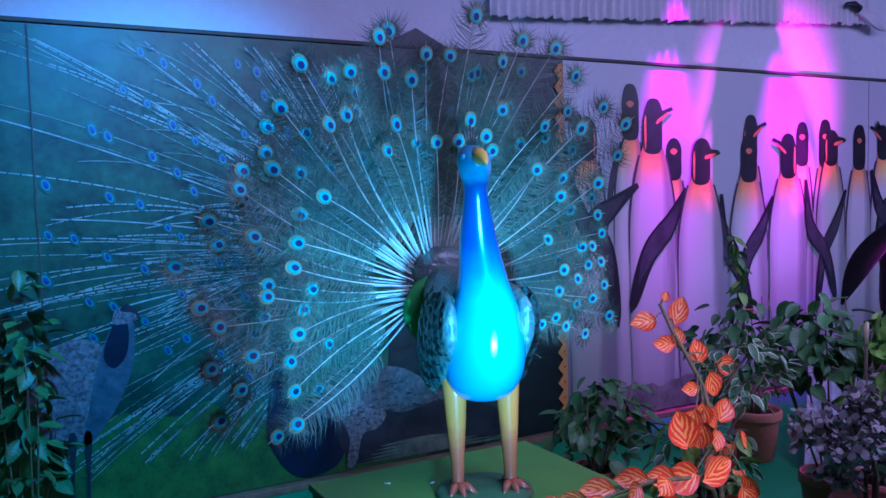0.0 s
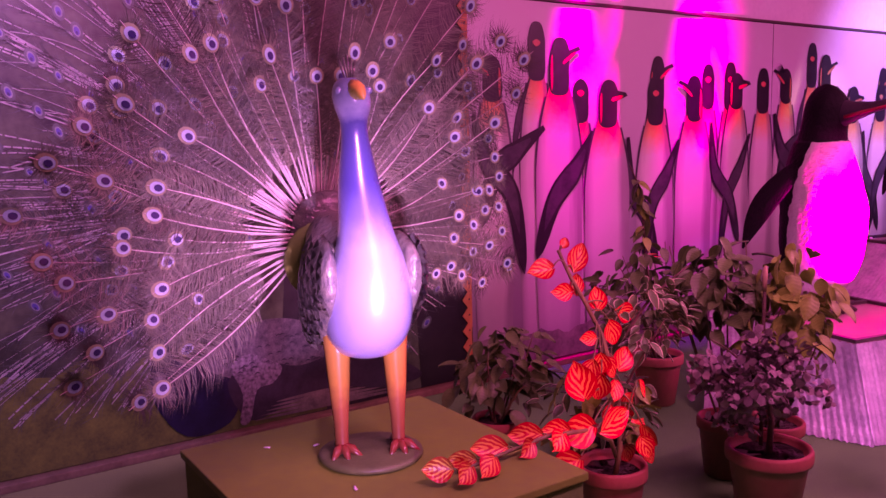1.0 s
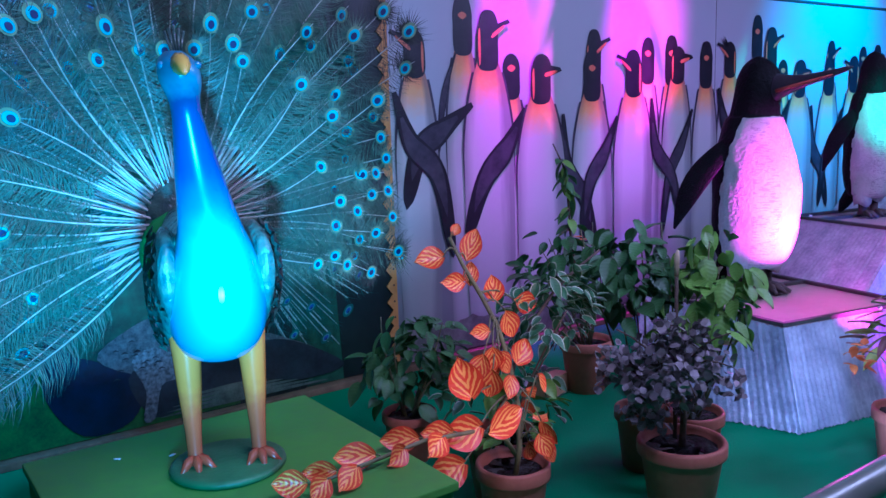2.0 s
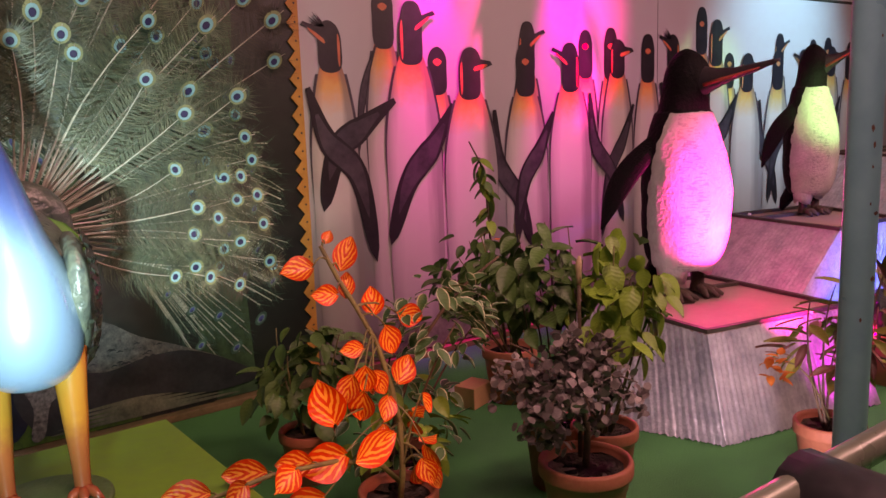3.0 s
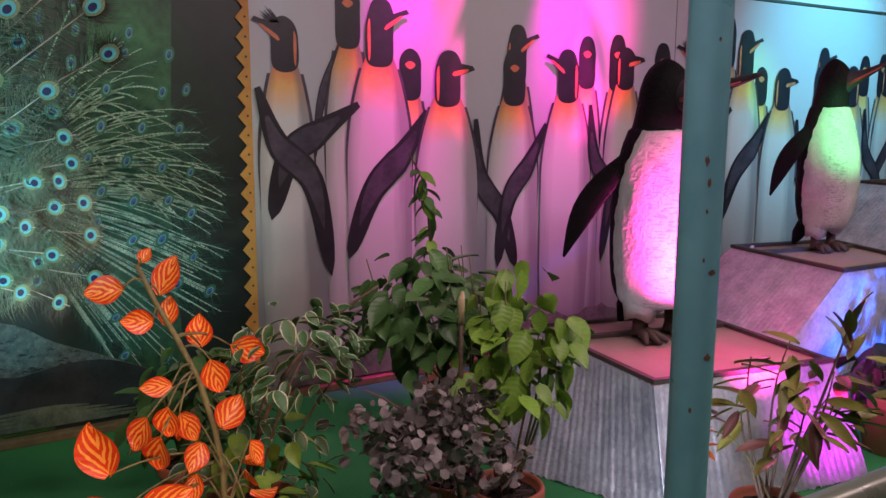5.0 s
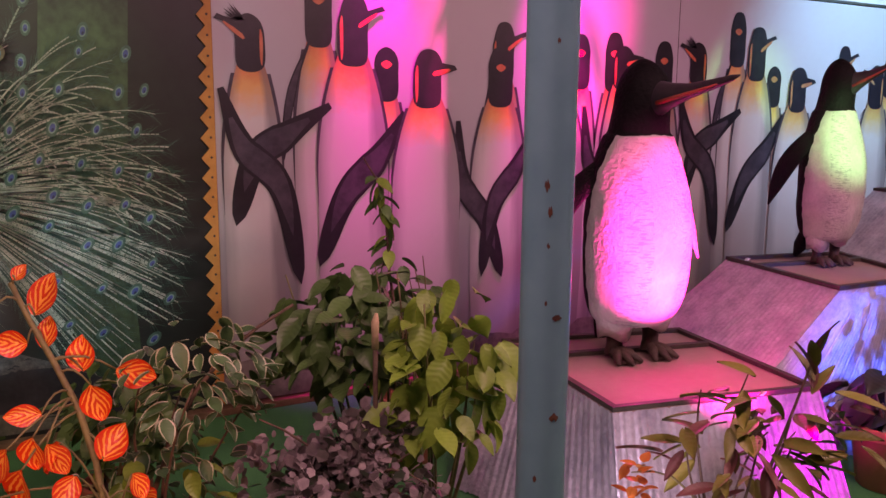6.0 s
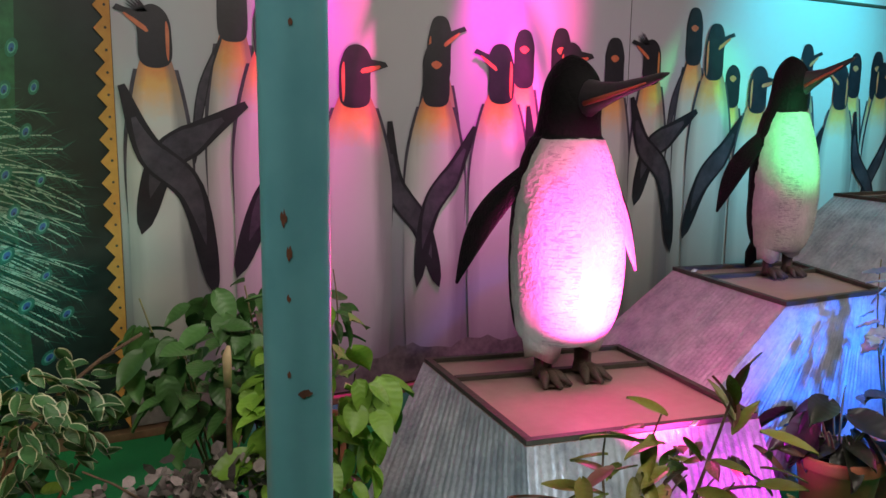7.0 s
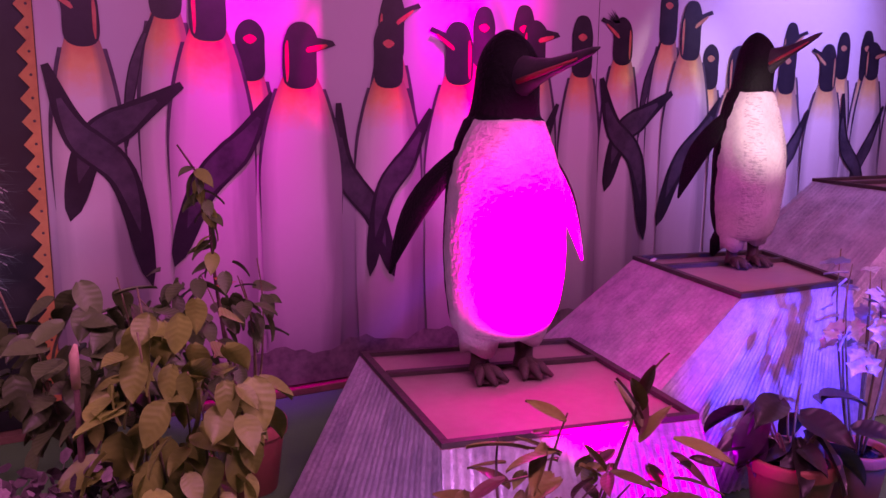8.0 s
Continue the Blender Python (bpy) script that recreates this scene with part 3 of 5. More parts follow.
def colony_panel(name, x0):
    bm = bmesh.new()
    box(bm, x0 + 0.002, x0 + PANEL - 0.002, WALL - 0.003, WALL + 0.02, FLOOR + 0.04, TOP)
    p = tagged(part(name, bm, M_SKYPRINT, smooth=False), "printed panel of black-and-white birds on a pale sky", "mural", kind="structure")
    d = x0 - 1.4
    rows = [  # x, neck, crown, half width, facing, layer, bill lift
        (1.885, 1.79, 2.06, 0.125, 0, 1, 0.0),
        (2.225, 1.55, 1.75, 0.115, 0, 1, 0.0),
        (2.885, 1.64, 1.905, 0.13, 1, 1, 0.05),
        (3.385, 1.63, 1.87, 0.115, 0, 1, 0.0),
        (3.62, 1.62, 1.89, 0.125, 0, 1, 0.0),
        (3.985, 1.60, 1.86, 0.135, 0, 3, 0.0),
        (1.565, 1.67, 1.865, 0.135, -1, 4, 0.05),
        (2.87, 1.53, 1.78, 0.17, 0, 4, 0.0),
        (3.68, 1.63, 1.82, 0.15, 1, 4, 0.0),
        (2.05, 1.71, 1.98, 0.18, 1, 7, 0.05),
        (3.245, 1.55, 1.79, 0.182, -1, 7, 0.05),
        (2.44, 1.52, 1.75, 0.19, 1, 10, 0.0),
    ]
    for x, neck, crown, half, face, layer, up in rows:
        bird_shape(p, x + d, neck, crown, half, face, layer, up)
    arms = [  # four points from the root to the tip, half width, layer
        (((1.84, 1.76), (1.765, 1.58), (1.725, 1.40), (1.70, 1.20)), 0.022, 2),
        (((1.934, 1.472), (1.725, 1.339), (1.570, 1.223), (1.478, 0.931)), 0.07, 8),
        (((1.426, 1.543), (1.521, 1.282), (1.692, 1.088), (1.778, 0.635)), 0.066, 9),
        (((2.319, 1.442), (2.176, 1.227), (2.001, 1.037), (1.869, 0.712)), 0.07, 9),
        (((2.619, 1.403), (2.650, 1.092), (2.797, 0.877), (2.897, 0.573)), 0.06, 8),
        (((3.091, 1.377), (2.970, 1.153), (2.837, 0.960), (2.767, 0.585)), 0.058, 9),
        (((3.412, 1.484), (3.460, 1.168), (3.627, 0.959), (3.736, 0.632)), 0.056, 9),
        (((3.835, 1.405), (3.725, 1.172), (3.600, 0.961), (3.528, 0.555)), 0.05, 8),
    ]
    for line, wide, layer in arms:
        flipper_shape(p, [(x + d, z) for x, z in line], wide, layer)
    bm = bmesh.new()
    for k in range(6):
        a = radians(100 + 16 * k)
        c = Vector((1.52 + d, 1.85))
        e = Vector((math.cos(a), math.sin(a)))
        flat(bm, [c + Vector((0.03 - 0.008 * k, -0.015)), c + e * (0.05 + 0.012 * (k % 2)) + Vector((-0.02, 0)), c + Vector((0.012 - 0.008 * k, -0.02))], WALL - 0.0105)
    part("painted_tuft", bm, M_PRINTBLACK, p, smooth=False)
    # dark ragged ground along the foot of the print
    bm = bmesh.new()
    rr = random.Random(int(x0 * 10))
    edge = [(x0 + 0.004 + (PANEL - 0.008) * k / 60, 0.26 + 0.02 * math.sin(k * 0.7) + rr.uniform(0, 0.03)) for k in range(61)]
    for q, r in zip(edge, edge[1:]):
        flat(bm, [(q[0], FLOOR + 0.045), q, r, (r[0], FLOOR + 0.045)], WALL - 0.018)
    part("painted_ground", bm, M_PRINTGROUND, p, smooth=False)
    bm = bmesh.new()
    box(bm, x0 - 0.0015, x0 + 0.0015, WALL - 0.0045, WALL, FLOOR + 0.04, TOP)
    part("panel_joint", bm, M_FRAME, p, smooth=False)
    return p


for i in range(2):
    colony_panel("mural_panel_%d" % (i + 1), 1.4 + PANEL * i)
bm = bmesh.new()
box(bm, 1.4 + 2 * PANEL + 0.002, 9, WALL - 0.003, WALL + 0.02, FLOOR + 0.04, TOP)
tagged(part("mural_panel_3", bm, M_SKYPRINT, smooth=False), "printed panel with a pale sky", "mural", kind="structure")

# the green panel with a displaying bird
bm = bmesh.new()
box(bm, -6, 1.396, WALL - 0.003, WALL + 0.02, FLOOR + 0.04, TOP)
green_panel = tagged(part("mural_panel_4", bm, M_FOREST, smooth=False), "dark green printed panel with a displaying bird", "mural", kind="structure")
yb = WALL - 0.0045
bm = bmesh.new()
flat(bm, smooth_outline([(0.30, FLOOR + 0.04), (0.34, 1.2), (0.28, TOP), (0.72, TOP), (0.70, 1.4), (0.80, FLOOR + 0.3), (0.85, FLOOR + 0.04)], 2), yb, 0)
flat(bm, [(1.06, FLOOR + 0.04), (1.02, 1.0), (1.08, TOP), (1.39, TOP), (1.39, FLOOR + 0.04)], yb, 0)
part("painted_trunk", bm, M_TRUNK, green_panel, smooth=False)
bm = bmesh.new()
top_edge = [(-3.0 + 0.12 * k, 0.50 + 0.05 * R.uniform(-1, 1) - 0.12 * max(0, (k - 20) / 9)) for k in range(30)]
flat(bm, [(-3.0, FLOOR + 0.04)] + top_edge + [(0.5, FLOOR + 0.04)], yb - 0.0008, 0)
part("painted_grass", bm, M_GRASS, green_panel, smooth=False)
bm = bmesh.new()
flat(bm, [(-1.2535, FLOOR + 0.04), (-1.2535, TOP), (-1.2465, TOP), (-1.2465, FLOOR + 0.04)], WALL - 0.012, 0)
part("panel_joint", bm, M_FRAME, green_panel, smooth=False)

FAN_X, FAN_Z = 0.36, 1.10


def painted_eye(x, z, size, ang):
    bm = bmesh.new()
    for k, (s, m) in enumerate(((1.6, 0), (1.0, 1), (0.72, 2), (0.32, 3))):
        flat(bm, [(x + size * s * (0.58 * math.cos(a) * math.cos(ang) - math.sin(a) * math.sin(ang)), z - (0.3 * size if k == 3 else 0) + size * s * (0.58 * math.cos(a) * math.sin(ang) + math.sin(a) * math.cos(ang))) for a in (math.pi * 2 * j / 14 for j in range(14))], yb - 0.0040 - 0.0006 * k, m)
    part("painted_eye", bm, [M_PLUMEPRINT, M_EYEPALE, M_EYEBLUE, M_EYEDARK], green_panel, smooth=False)


def plume_points(a, reach, droop, n=12):
    """A printed quill that leaves the hub at the angle a and bows over at its tip."""
    return [Vector((FAN_X + reach * t * math.cos(a), FAN_Z + reach * t * math.sin(a) - droop * t ** 3)) for t in (0.16 + 0.84 * k / n for k in range(n + 1))]


def inside(p):
    return -5.8 < p[0] < 1.27 and 0.27 < p[1] < TOP - 0.03


bmq = bmesh.new()
bmp = bmesh.new()
for k in range(330):
    a = radians(R.uniform(-62, 222))
    right = math.cos(a) > -0.1
    reach = R.uniform(0.62, 1.0) if right else R.uniform(0.9, 2.3)
    if right and a < 0:
        reach = R.uniform(0.6, 1.05)
    droop = R.uniform(0.08, 0.50) * (max(0, math.sin(a + 0.5)) if right else 0.7) + 0.02
    pts = plume_points(a, reach, droop)
    w = R.uniform(0.0009, 0.0034)
    dashed = R.random() < 0.6
    for i, (p, q) in enumerate(zip(pts, pts[1:])):
        if not (inside(p) and inside(q)):
            break
        d = (q - p).normalized()
        s = Vector((-d.y, d.x))
        # broken by the barbs that lie over it
        cuts = ((0.0, 0.3), (0.36, 0.66), (0.72, 0.96)) if dashed else ((0.0, 1.0),)
        for u0, u1 in cuts:
            e, f = p.lerp(q, u0), p.lerp(q, u1)
            flat(bmq, [e + s * w, f + s * w * 0.9, f - s * w * 0.9, e - s * w], yb - 0.0026, 0)
        for sgn in (-1, 1):
            for j in range(4):
                b0 = p.lerp(q, R.random())
                b1 = b0 + (d * R.uniform(0.03, 0.08) + sgn * s * R.uniform(0.015, 0.05))
                flat(bmp, [b0 + s * 0.0013, b1, b0 - s * 0.0013], yb - 0.0018)
part("painted_quills", bmq, M_QUILLPRINT, green_panel, smooth=False)
part("painted_barbs", bmp, M_PLUMEPRINT, green_panel, smooth=False)
# eyes of the print, in staggered rings round the hub
for ring in range(11):
    r = 0.24 + 0.135 * ring
    step = 0.155 / r * (1.0 + 0.045 * ring)
    a = -1.0 + 0.5 * step * (ring % 2)
    while a < 3.85:
        aa, rr_ = a + R.uniform(-0.2, 0.2) * step, r * R.uniform(0.96, 1.04)
        right = math.cos(aa) > -0.1
        p = plume_points(aa, rr_, 0.06 * r if right else 0.05 * r)[-1]
        if inside(p) and p.x < 1.2 and (not right or rr_ < 0.98) and not (p.x < -0.2 and p.y < 0.62):
            painted_eye(p.x, p.y, R.uniform(0.018, 0.025), (aa - math.pi / 2) * 0.35)
        a += step


def painted_blob(pts, m, lift, name="painted_shape"):
    bm = bmesh.new()
    flat(bm, smooth_outline(pts), yb - 0.006 - lift * 0.0008)
    part(name, bm, m, green_panel, smooth=False)


painted_blob([(-1.30, 0.50), (-1.33, 0.66), (-1.26, 0.82), (-1.14, 0.88), (-1.03, 0.84), (-1.00, 0.70), (-1.05, 0.56), (-1.14, 0.44)], M_BIRDPALE, 1)
painted_blob([(-1.06, 0.74), (-1.02, 0.86), (-0.985, 0.93), (-0.95, 0.97), (-0.91, 0.96), (-0.90, 0.86), (-0.92, 0.72), (-1.0, 0.55), (-1.12, 0.42), (-1.10, 0.56)], M_BIRDGREY, 2)
painted_blob([(-1.03, 0.80), (-0.985, 0.93), (-0.955, 0.96), (-0.925, 0.92), (-0.935, 0.80), (-0.99, 0.74)], M_BIRDBLUE, 3)
painted_blob([(-0.985, 0.93), (-0.975, 0.985), (-0.93, 1.005), (-0.90, 0.985), (-0.885, 0.95), (-0.92, 0.93)], M_BIRDPALE, 4)
painted_blob([(-0.955, 0.985), (-0.93, 1.012), (-0.895, 0.99), (-0.872, 0.945), (-0.885, 0.945), (-0.90, 0.97)], M_BIRDDARK, 5)
for x in (-1.17, -1.11):
    painted_blob([(x - 0.012, 0.47), (x - 0.008, 0.30), (x - 0.012, 0.16), (x + 0.03, 0.145), (x + 0.006, 0.18), (x + 0.006, 0.30), (x + 0.02, 0.47)], M_BIRDDARK, 2)
painted_blob([(-0.33, 0.3), (-0.33, 0.5), (-0.29, 0.64), (-0.26, 0.64), (-0.24, 0.5), (-0.1, 0.42), (0.06, 0.3), (0.0, 0.14), (-0.2, 0.12)], M_BIRDBLUE, 1)
painted_blob([(-0.12, 0.44), (0.02, 0.55), (0.2, 0.60), (0.38, 0.57), (0.52, 0.48), (0.72, 0.39), (0.92, 0.28), (0.72, 0.26), (0.4, 0.30), (0.1, 0.32)], M_BIRDBACK, 2)
painted_blob([(0.0, 0.33), (0.16, 0.40), (0.36, 0.35), (0.55, 0.38), (0.74, 0.37), (0.95, 0.27), (1.06, 0.17), (0.82, 0.15), (0.58, 0.20), (0.30, 0.17), (0.1, 0.13)], M_BIRDDARK, 3)
painted_blob([(0.02, 0.40), (0.10, 0.45), (0.18, 0.42), (0.27, 0.36), (0.22, 0.29), (0.14, 0.27), (0.10, 0.13), (0.05, 0.13), (0.07, 0.26)], M_BIRDPALE, 4)
for k in range(5):  # weathered log with long cracks
    z = 0.125 + 0.018 * k
    painted_blob([(0.12 + 0.03 * k, z), (0.45, z + 0.012), (0.80 - 0.06 * k, z + 0.006), (0.96 - 0.08 * k, z - 0.006), (0.6, z - 0.008), (0.3, z - 0.006)], M_LOGPRINT, 5)
for k in range(46):  # dark scale marks over the back
    x = R.uniform(-0.05, 0.62)
    z = 0.33 + (0.22 - 0.30 * abs(x - 0.2)) * R.random()
    painted_blob([(x - 0.016, z), (x, z + 0.010), (x + 0.016, z), (x, z + 0.003)], M_BIRDDARK, 6)

# saw-toothed orange board at the panel's edge
bm = bmesh.new()
pts = [(1.398, FLOOR + 0.04), (1.398, TOP - 0.02)]
z, k = TOP - 0.02, 0
while z > FLOOR + 0.06:
    pts.append((1.335 if k % 2 else 1.372, z))
    z -= 0.0435
    k += 1
fs = flat(bm, pts, WALL - 0.010)
r = bmesh.ops.extrude_face_region(bm, geom=[fs])
bmesh.ops.translate(bm, verts=[v for v in r["geom"] if isinstance(v, bmesh.types.BMVert)], vec=(0, -0.006, 0))
strip = tagged(part("border_board", bm, M_STRIP, smooth=False), "orange saw-toothed border board fixed to the wall", "border")
for k in range(22):
    bm = bmesh.new()
    flat(bm, [(1.378 + 0.006 * math.cos(a), TOP - 0.06 - 0.087 * k + 0.006 * math.sin(a)) for a in (0, 1.05, 2.1, 3.14, 4.19, 5.24)], WALL - 0.0175)
    part("rivet", bm, M_FRAME, strip, smooth=False)

# pleated curtain above the panels
bm = bmesh.new()
loops = []
for v in (0.0, 0.08, 0.3, 1.0):
    row = []
    for i in range(290):
        x = 0.9 + 0.0107 * i
        low = 2.355 + 0.062 * (x - 0.9) + 0.008 * math.sin(i * 0.9) + 0.006 * math.sin(i * 0.37)
        row.append((x, WALL - 0.06 + 0.016 * math.sin(i * 1.15 + 0.6 * math.sin(i * 0.21)) * (1.2 - 0.6 * v), low + (2.98 - low) * v))
    loops.append(row)
rings(bm, loops, closed=False)
tagged(part("curtain", bm, M_CURTAIN), "pale pleated curtain hanging above the printed panels", "curtain")
swag = thing("hanging_ornament", (3.93, WALL - 0.08, 2.58), "pale gathered cloth ornament with a dark pointed tip", "ornament")
bm = bmesh.new()
rings(bm, [[(x + r * math.cos(a), 0.5 * r * math.sin(a) * (1 + 0.15 * math.sin(7 * a)), z + 0.35 * r * math.sin(a + 0.8)) for a in (2 * math.pi * k / 28 for k in range(28))] for x, z, r in ((-0.13, 0.06, 0.02), (-0.06, 0.05, 0.06), (0.02, 0.03, 0.085), (0.10, -0.01, 0.09), (0.17, -0.05, 0.06), (0.21, -0.07, 0.02))])
part("cloth", bm, M_CURTAIN, swag)
bm = bmesh.new()
tube(bm, [(-0.10, -0.02, 0.05), (-0.16, -0.02, 0.075), (-0.22, -0.02, 0.07), (-0.25, -0.02, 0.055)], [0.03, 0.026, 0.016, 0.003], 10)
part("tip", bm, M_PRINTBLACK, swag, "dark pointed tip")
bm = bmesh.new()
tube(bm, [(0.02, 0, 0.08), (0.02, 0, 0.40)], 0.004, 6)
part("cord", bm, M_CURTAIN, swag)

# ---- platform and displaying bird ----
platform = thing("platform", (-0.22, 1.215, FLOOR), "green painted square wooden platform", "platform")
bm = bmesh.new()
box(bm, -0.395, 0.395, -0.395, 0.395, 0.505, 0.527, 0.004)
part("top_board", bm, M_PLATFORM, platform, smooth=False)
for nm, b in (("front_panel", (-0.385, 0.385, -0.385, -0.37)), ("back_panel", (-0.385, 0.385, 0.37, 0.385)), ("left_panel", (-0.385, -0.37, -0.37, 0.37)), ("right_panel", (0.37, 0.385, -0.37, 0.37))):
    bm = bmesh.new()
    box(bm, *b, 0.0, 0.504)
    part(nm, bm, M_PLATSIDE, platform, smooth=False)

PT = FLOOR + 0.527
AZ = 12.0


def ell(cx, cy, z, rx, ry, n=24, squeeze=0.0):
    return [(cx + rx * math.cos(a), cy + ry * math.sin(a) * (1 - squeeze * math.cos(a) ** 2), z) for a in (2 * math.pi * k / n for k in range(n))]


# local frame: -y is where the bird faces
bm = bmesh.new()
body = [(0.275, 0.03, 0.02, 0.02), (0.28, 0.02, 0.064, 0.08), (0.31, 0.01, 0.093, 0.118), (0.35, 0.0, 0.110, 0.14), (0.40, -0.005, 0.117, 0.15), (0.45, -0.012, 0.114, 0.146),
        (0.50, -0.025, 0.103, 0.130), (0.56, -0.04, 0.084, 0.106), (0.61, -0.052, 0.070, 0.088), (0.66, -0.060, 0.061, 0.074), (0.72, -0.068, 0.053, 0.061), (0.78, -0.085, 0.043, 0.048), (0.83, -0.104, 0.035, 0.039),
        (0.865, -0.115, 0.031, 0.035), (0.89, -0.126, 0.033, 0.040), (0.915, -0.136, 0.042, 0.052), (0.945, -0.142, 0.045, 0.057), (0.97, -0.14, 0.037, 0.045), (0.985, -0.135, 0.018, 0.022)]
for _ in range(2):  # finer and rounder
    body = [body[0]] + [tuple(u + (w - u) * k for u, w in zip(p, q)) for p, q in zip(body, body[1:]) for k in (0.25, 0.75)] + [body[-1]]
rings(bm, [ell(-0.058 * max(0, z - 0.55) / 0.38, y, z, a, b) for z, y, a, b in body], m=0)
# trunk running back to the tail
loops = []
for t in range(9):
    f = t / 8
    y = -0.02 + 0.40 * f
    r = 0.135 * (1 - 0.5 * f ** 2)
    zc = 0.46 + 0.10 * f
    loops.append([(0.95 * r * math.cos(a), y, zc + 1.05 * r * math.sin(a)) for a in (2 * math.pi * k / 20 for k in range(20))])
rings(bm, loops, m=1)
# folded wings with rows of overlapping scale feathers
for s in (-1, 1):
    loops = []
    for t in range(13):
        f = t / 12
        y = -0.085 + 0.37 * f
        h = 0.15 * math.sin(math.pi * (0.06 + 0.9 * f)) ** 0.6
        d = 0.040 * math.sin(math.pi * (0.08 + 0.88 * f)) ** 0.7
        zc = 0.50 - 0.12 * f
        loops.append([(s * (0.112 - 0.03 * f + d * math.cos(a)), y, zc + h * math.sin(a)) for a in (2 * math.pi * k / 18 for k in range(18))])
    rings(bm, loops, m=1)
    for row in range(9):
        for col in range(7):
            f = 0.05 + 0.11 * row
            a = -1.25 + 2.5 * (col + 0.5 * (row % 2)) / 7
            h = 0.15 * math.sin(math.pi * (0.06 + 0.9 * f)) ** 0.6
            d = 0.040 * math.sin(math.pi * (0.08 + 0.88 * f)) ** 0.7
            c = Vector((s * (0.117 - 0.03 * f + d * math.cos(a)), -0.085 + 0.37 * f, 0.50 - 0.12 * f + h * math.sin(a)))
            out = Vector((s * math.cos(a), 0, math.sin(a) * 0.4)).normalized()
            back = Vector((0, 1, -0.35)).normalized()
            across = out.cross(back)
            ring = [c + out * 0.002 - back * 0.014] + [c + out * (0.010 - 0.004 * math.cos(q)) + across * 0.017 * math.sin(q) + back * 0.026 * math.cos(q) for q in (-1.9, -1.2, -0.5, 0.0, 0.5, 1.2, 1.9)]
            bm.faces.new([bm.verts.new(v) for v in ring]).material_index = 1
# bill, eye rims and crest
rings(bm, [[(-0.06 + r * math.cos(a) * 0.9, y, z + r * math.sin(a)) for a in (2 * math.pi * k / 10 for k in range(10))] for y, z, r in ((-0.172, 0.955, 0.026), (-0.2, 0.953, 0.021), (-0.225, 0.945, 0.013), (-0.240, 0.934, 0.004))], m=3)
for s in (-1, 1):
    bmesh.ops.create_uvsphere(bm, u_segments=10, v_segments=8, radius=0.009, matrix=pose(-0.06 + s * 0.036, -0.165, 0.955))
for k in range(5):
    tube(bm, [(-0.06 + 0.004 * (k - 2), -0.13, 0.98), (-0.06 + 0.010 * (k - 2), -0.115, 1.04 - 0.006 * abs(k - 2))], [0.002, 0.0035], 5, m=1)
# legs and toes
for s, dx, dy in ((-1, -0.075, 0.015), (1, 0.075, -0.01)):
    tube(bm, [(dx * 0.95, dy + 0.02, 0.36), (dx, dy + 0.012, 0.29), (dx, dy + 0.005, 0.2), (dx, dy, 0.1), (dx, dy, 0.045), (dx, dy, 0.02)], [0.045, 0.034, 0.028, 0.02, 0.018, 0.024], 12, m=2)
    for a in (-38, 0, 38, 180):
        q = radians(a)
        tube(bm, [(dx, dy, 0.034), (dx + 0.035 * math.sin(q), dy - 0.035 * math.cos(q), 0.032), (dx + 0.066 * math.sin(q), dy - 0.066 * math.cos(q), 0.014)], [0.014, 0.012, 0.005], 7, m=2)
lathe(bm, [(0.0, 0.0), (0.132, 0.0), (0.14, 0.008), (0.138, 0.016), (0.128, 0.02), (0.0, 0.02)], 36, m=5)
# rounded green shield that holds the tail
rings(bm, [[(r * math.cos(a), y, 0.57 + r * 1.05 * math.sin(a)) for a in (2 * math.pi * k / 28 for k in range(28))] for y, r in ((0.33, 0.08), (0.345, 0.115), (0.36, 0.12), (0.372, 0.11))], m=1)
rings(bm, [[(r * 1.1 * math.cos(a), y, 0.49 + r * math.sin(a)) for a in (2 * math.pi * k / 24 for k in range(24))] for y, r in ((0.315, 0.09), (0.325, 0.125), (0.338, 0.131), (0.35, 0.12))], m=4)
peacock = tagged(part("bird_statue", bm, [M_STATUEBLUE, M_WING, M_LEG, M_BEAKY, M_LOBE, M_BASE]), "glossy blue long-necked bird statue standing on the green platform", "statue")
peacock.matrix_world = pose(-0.21, 1.25, PT, 0, 0, -AZ)


def plain_mesh(name, bm, material):
    me = bpy.data.meshes.new(name)
    bm.to_mesh(me)
    bm.free()
    for m in material:
        me.materials.append(m)
    return me


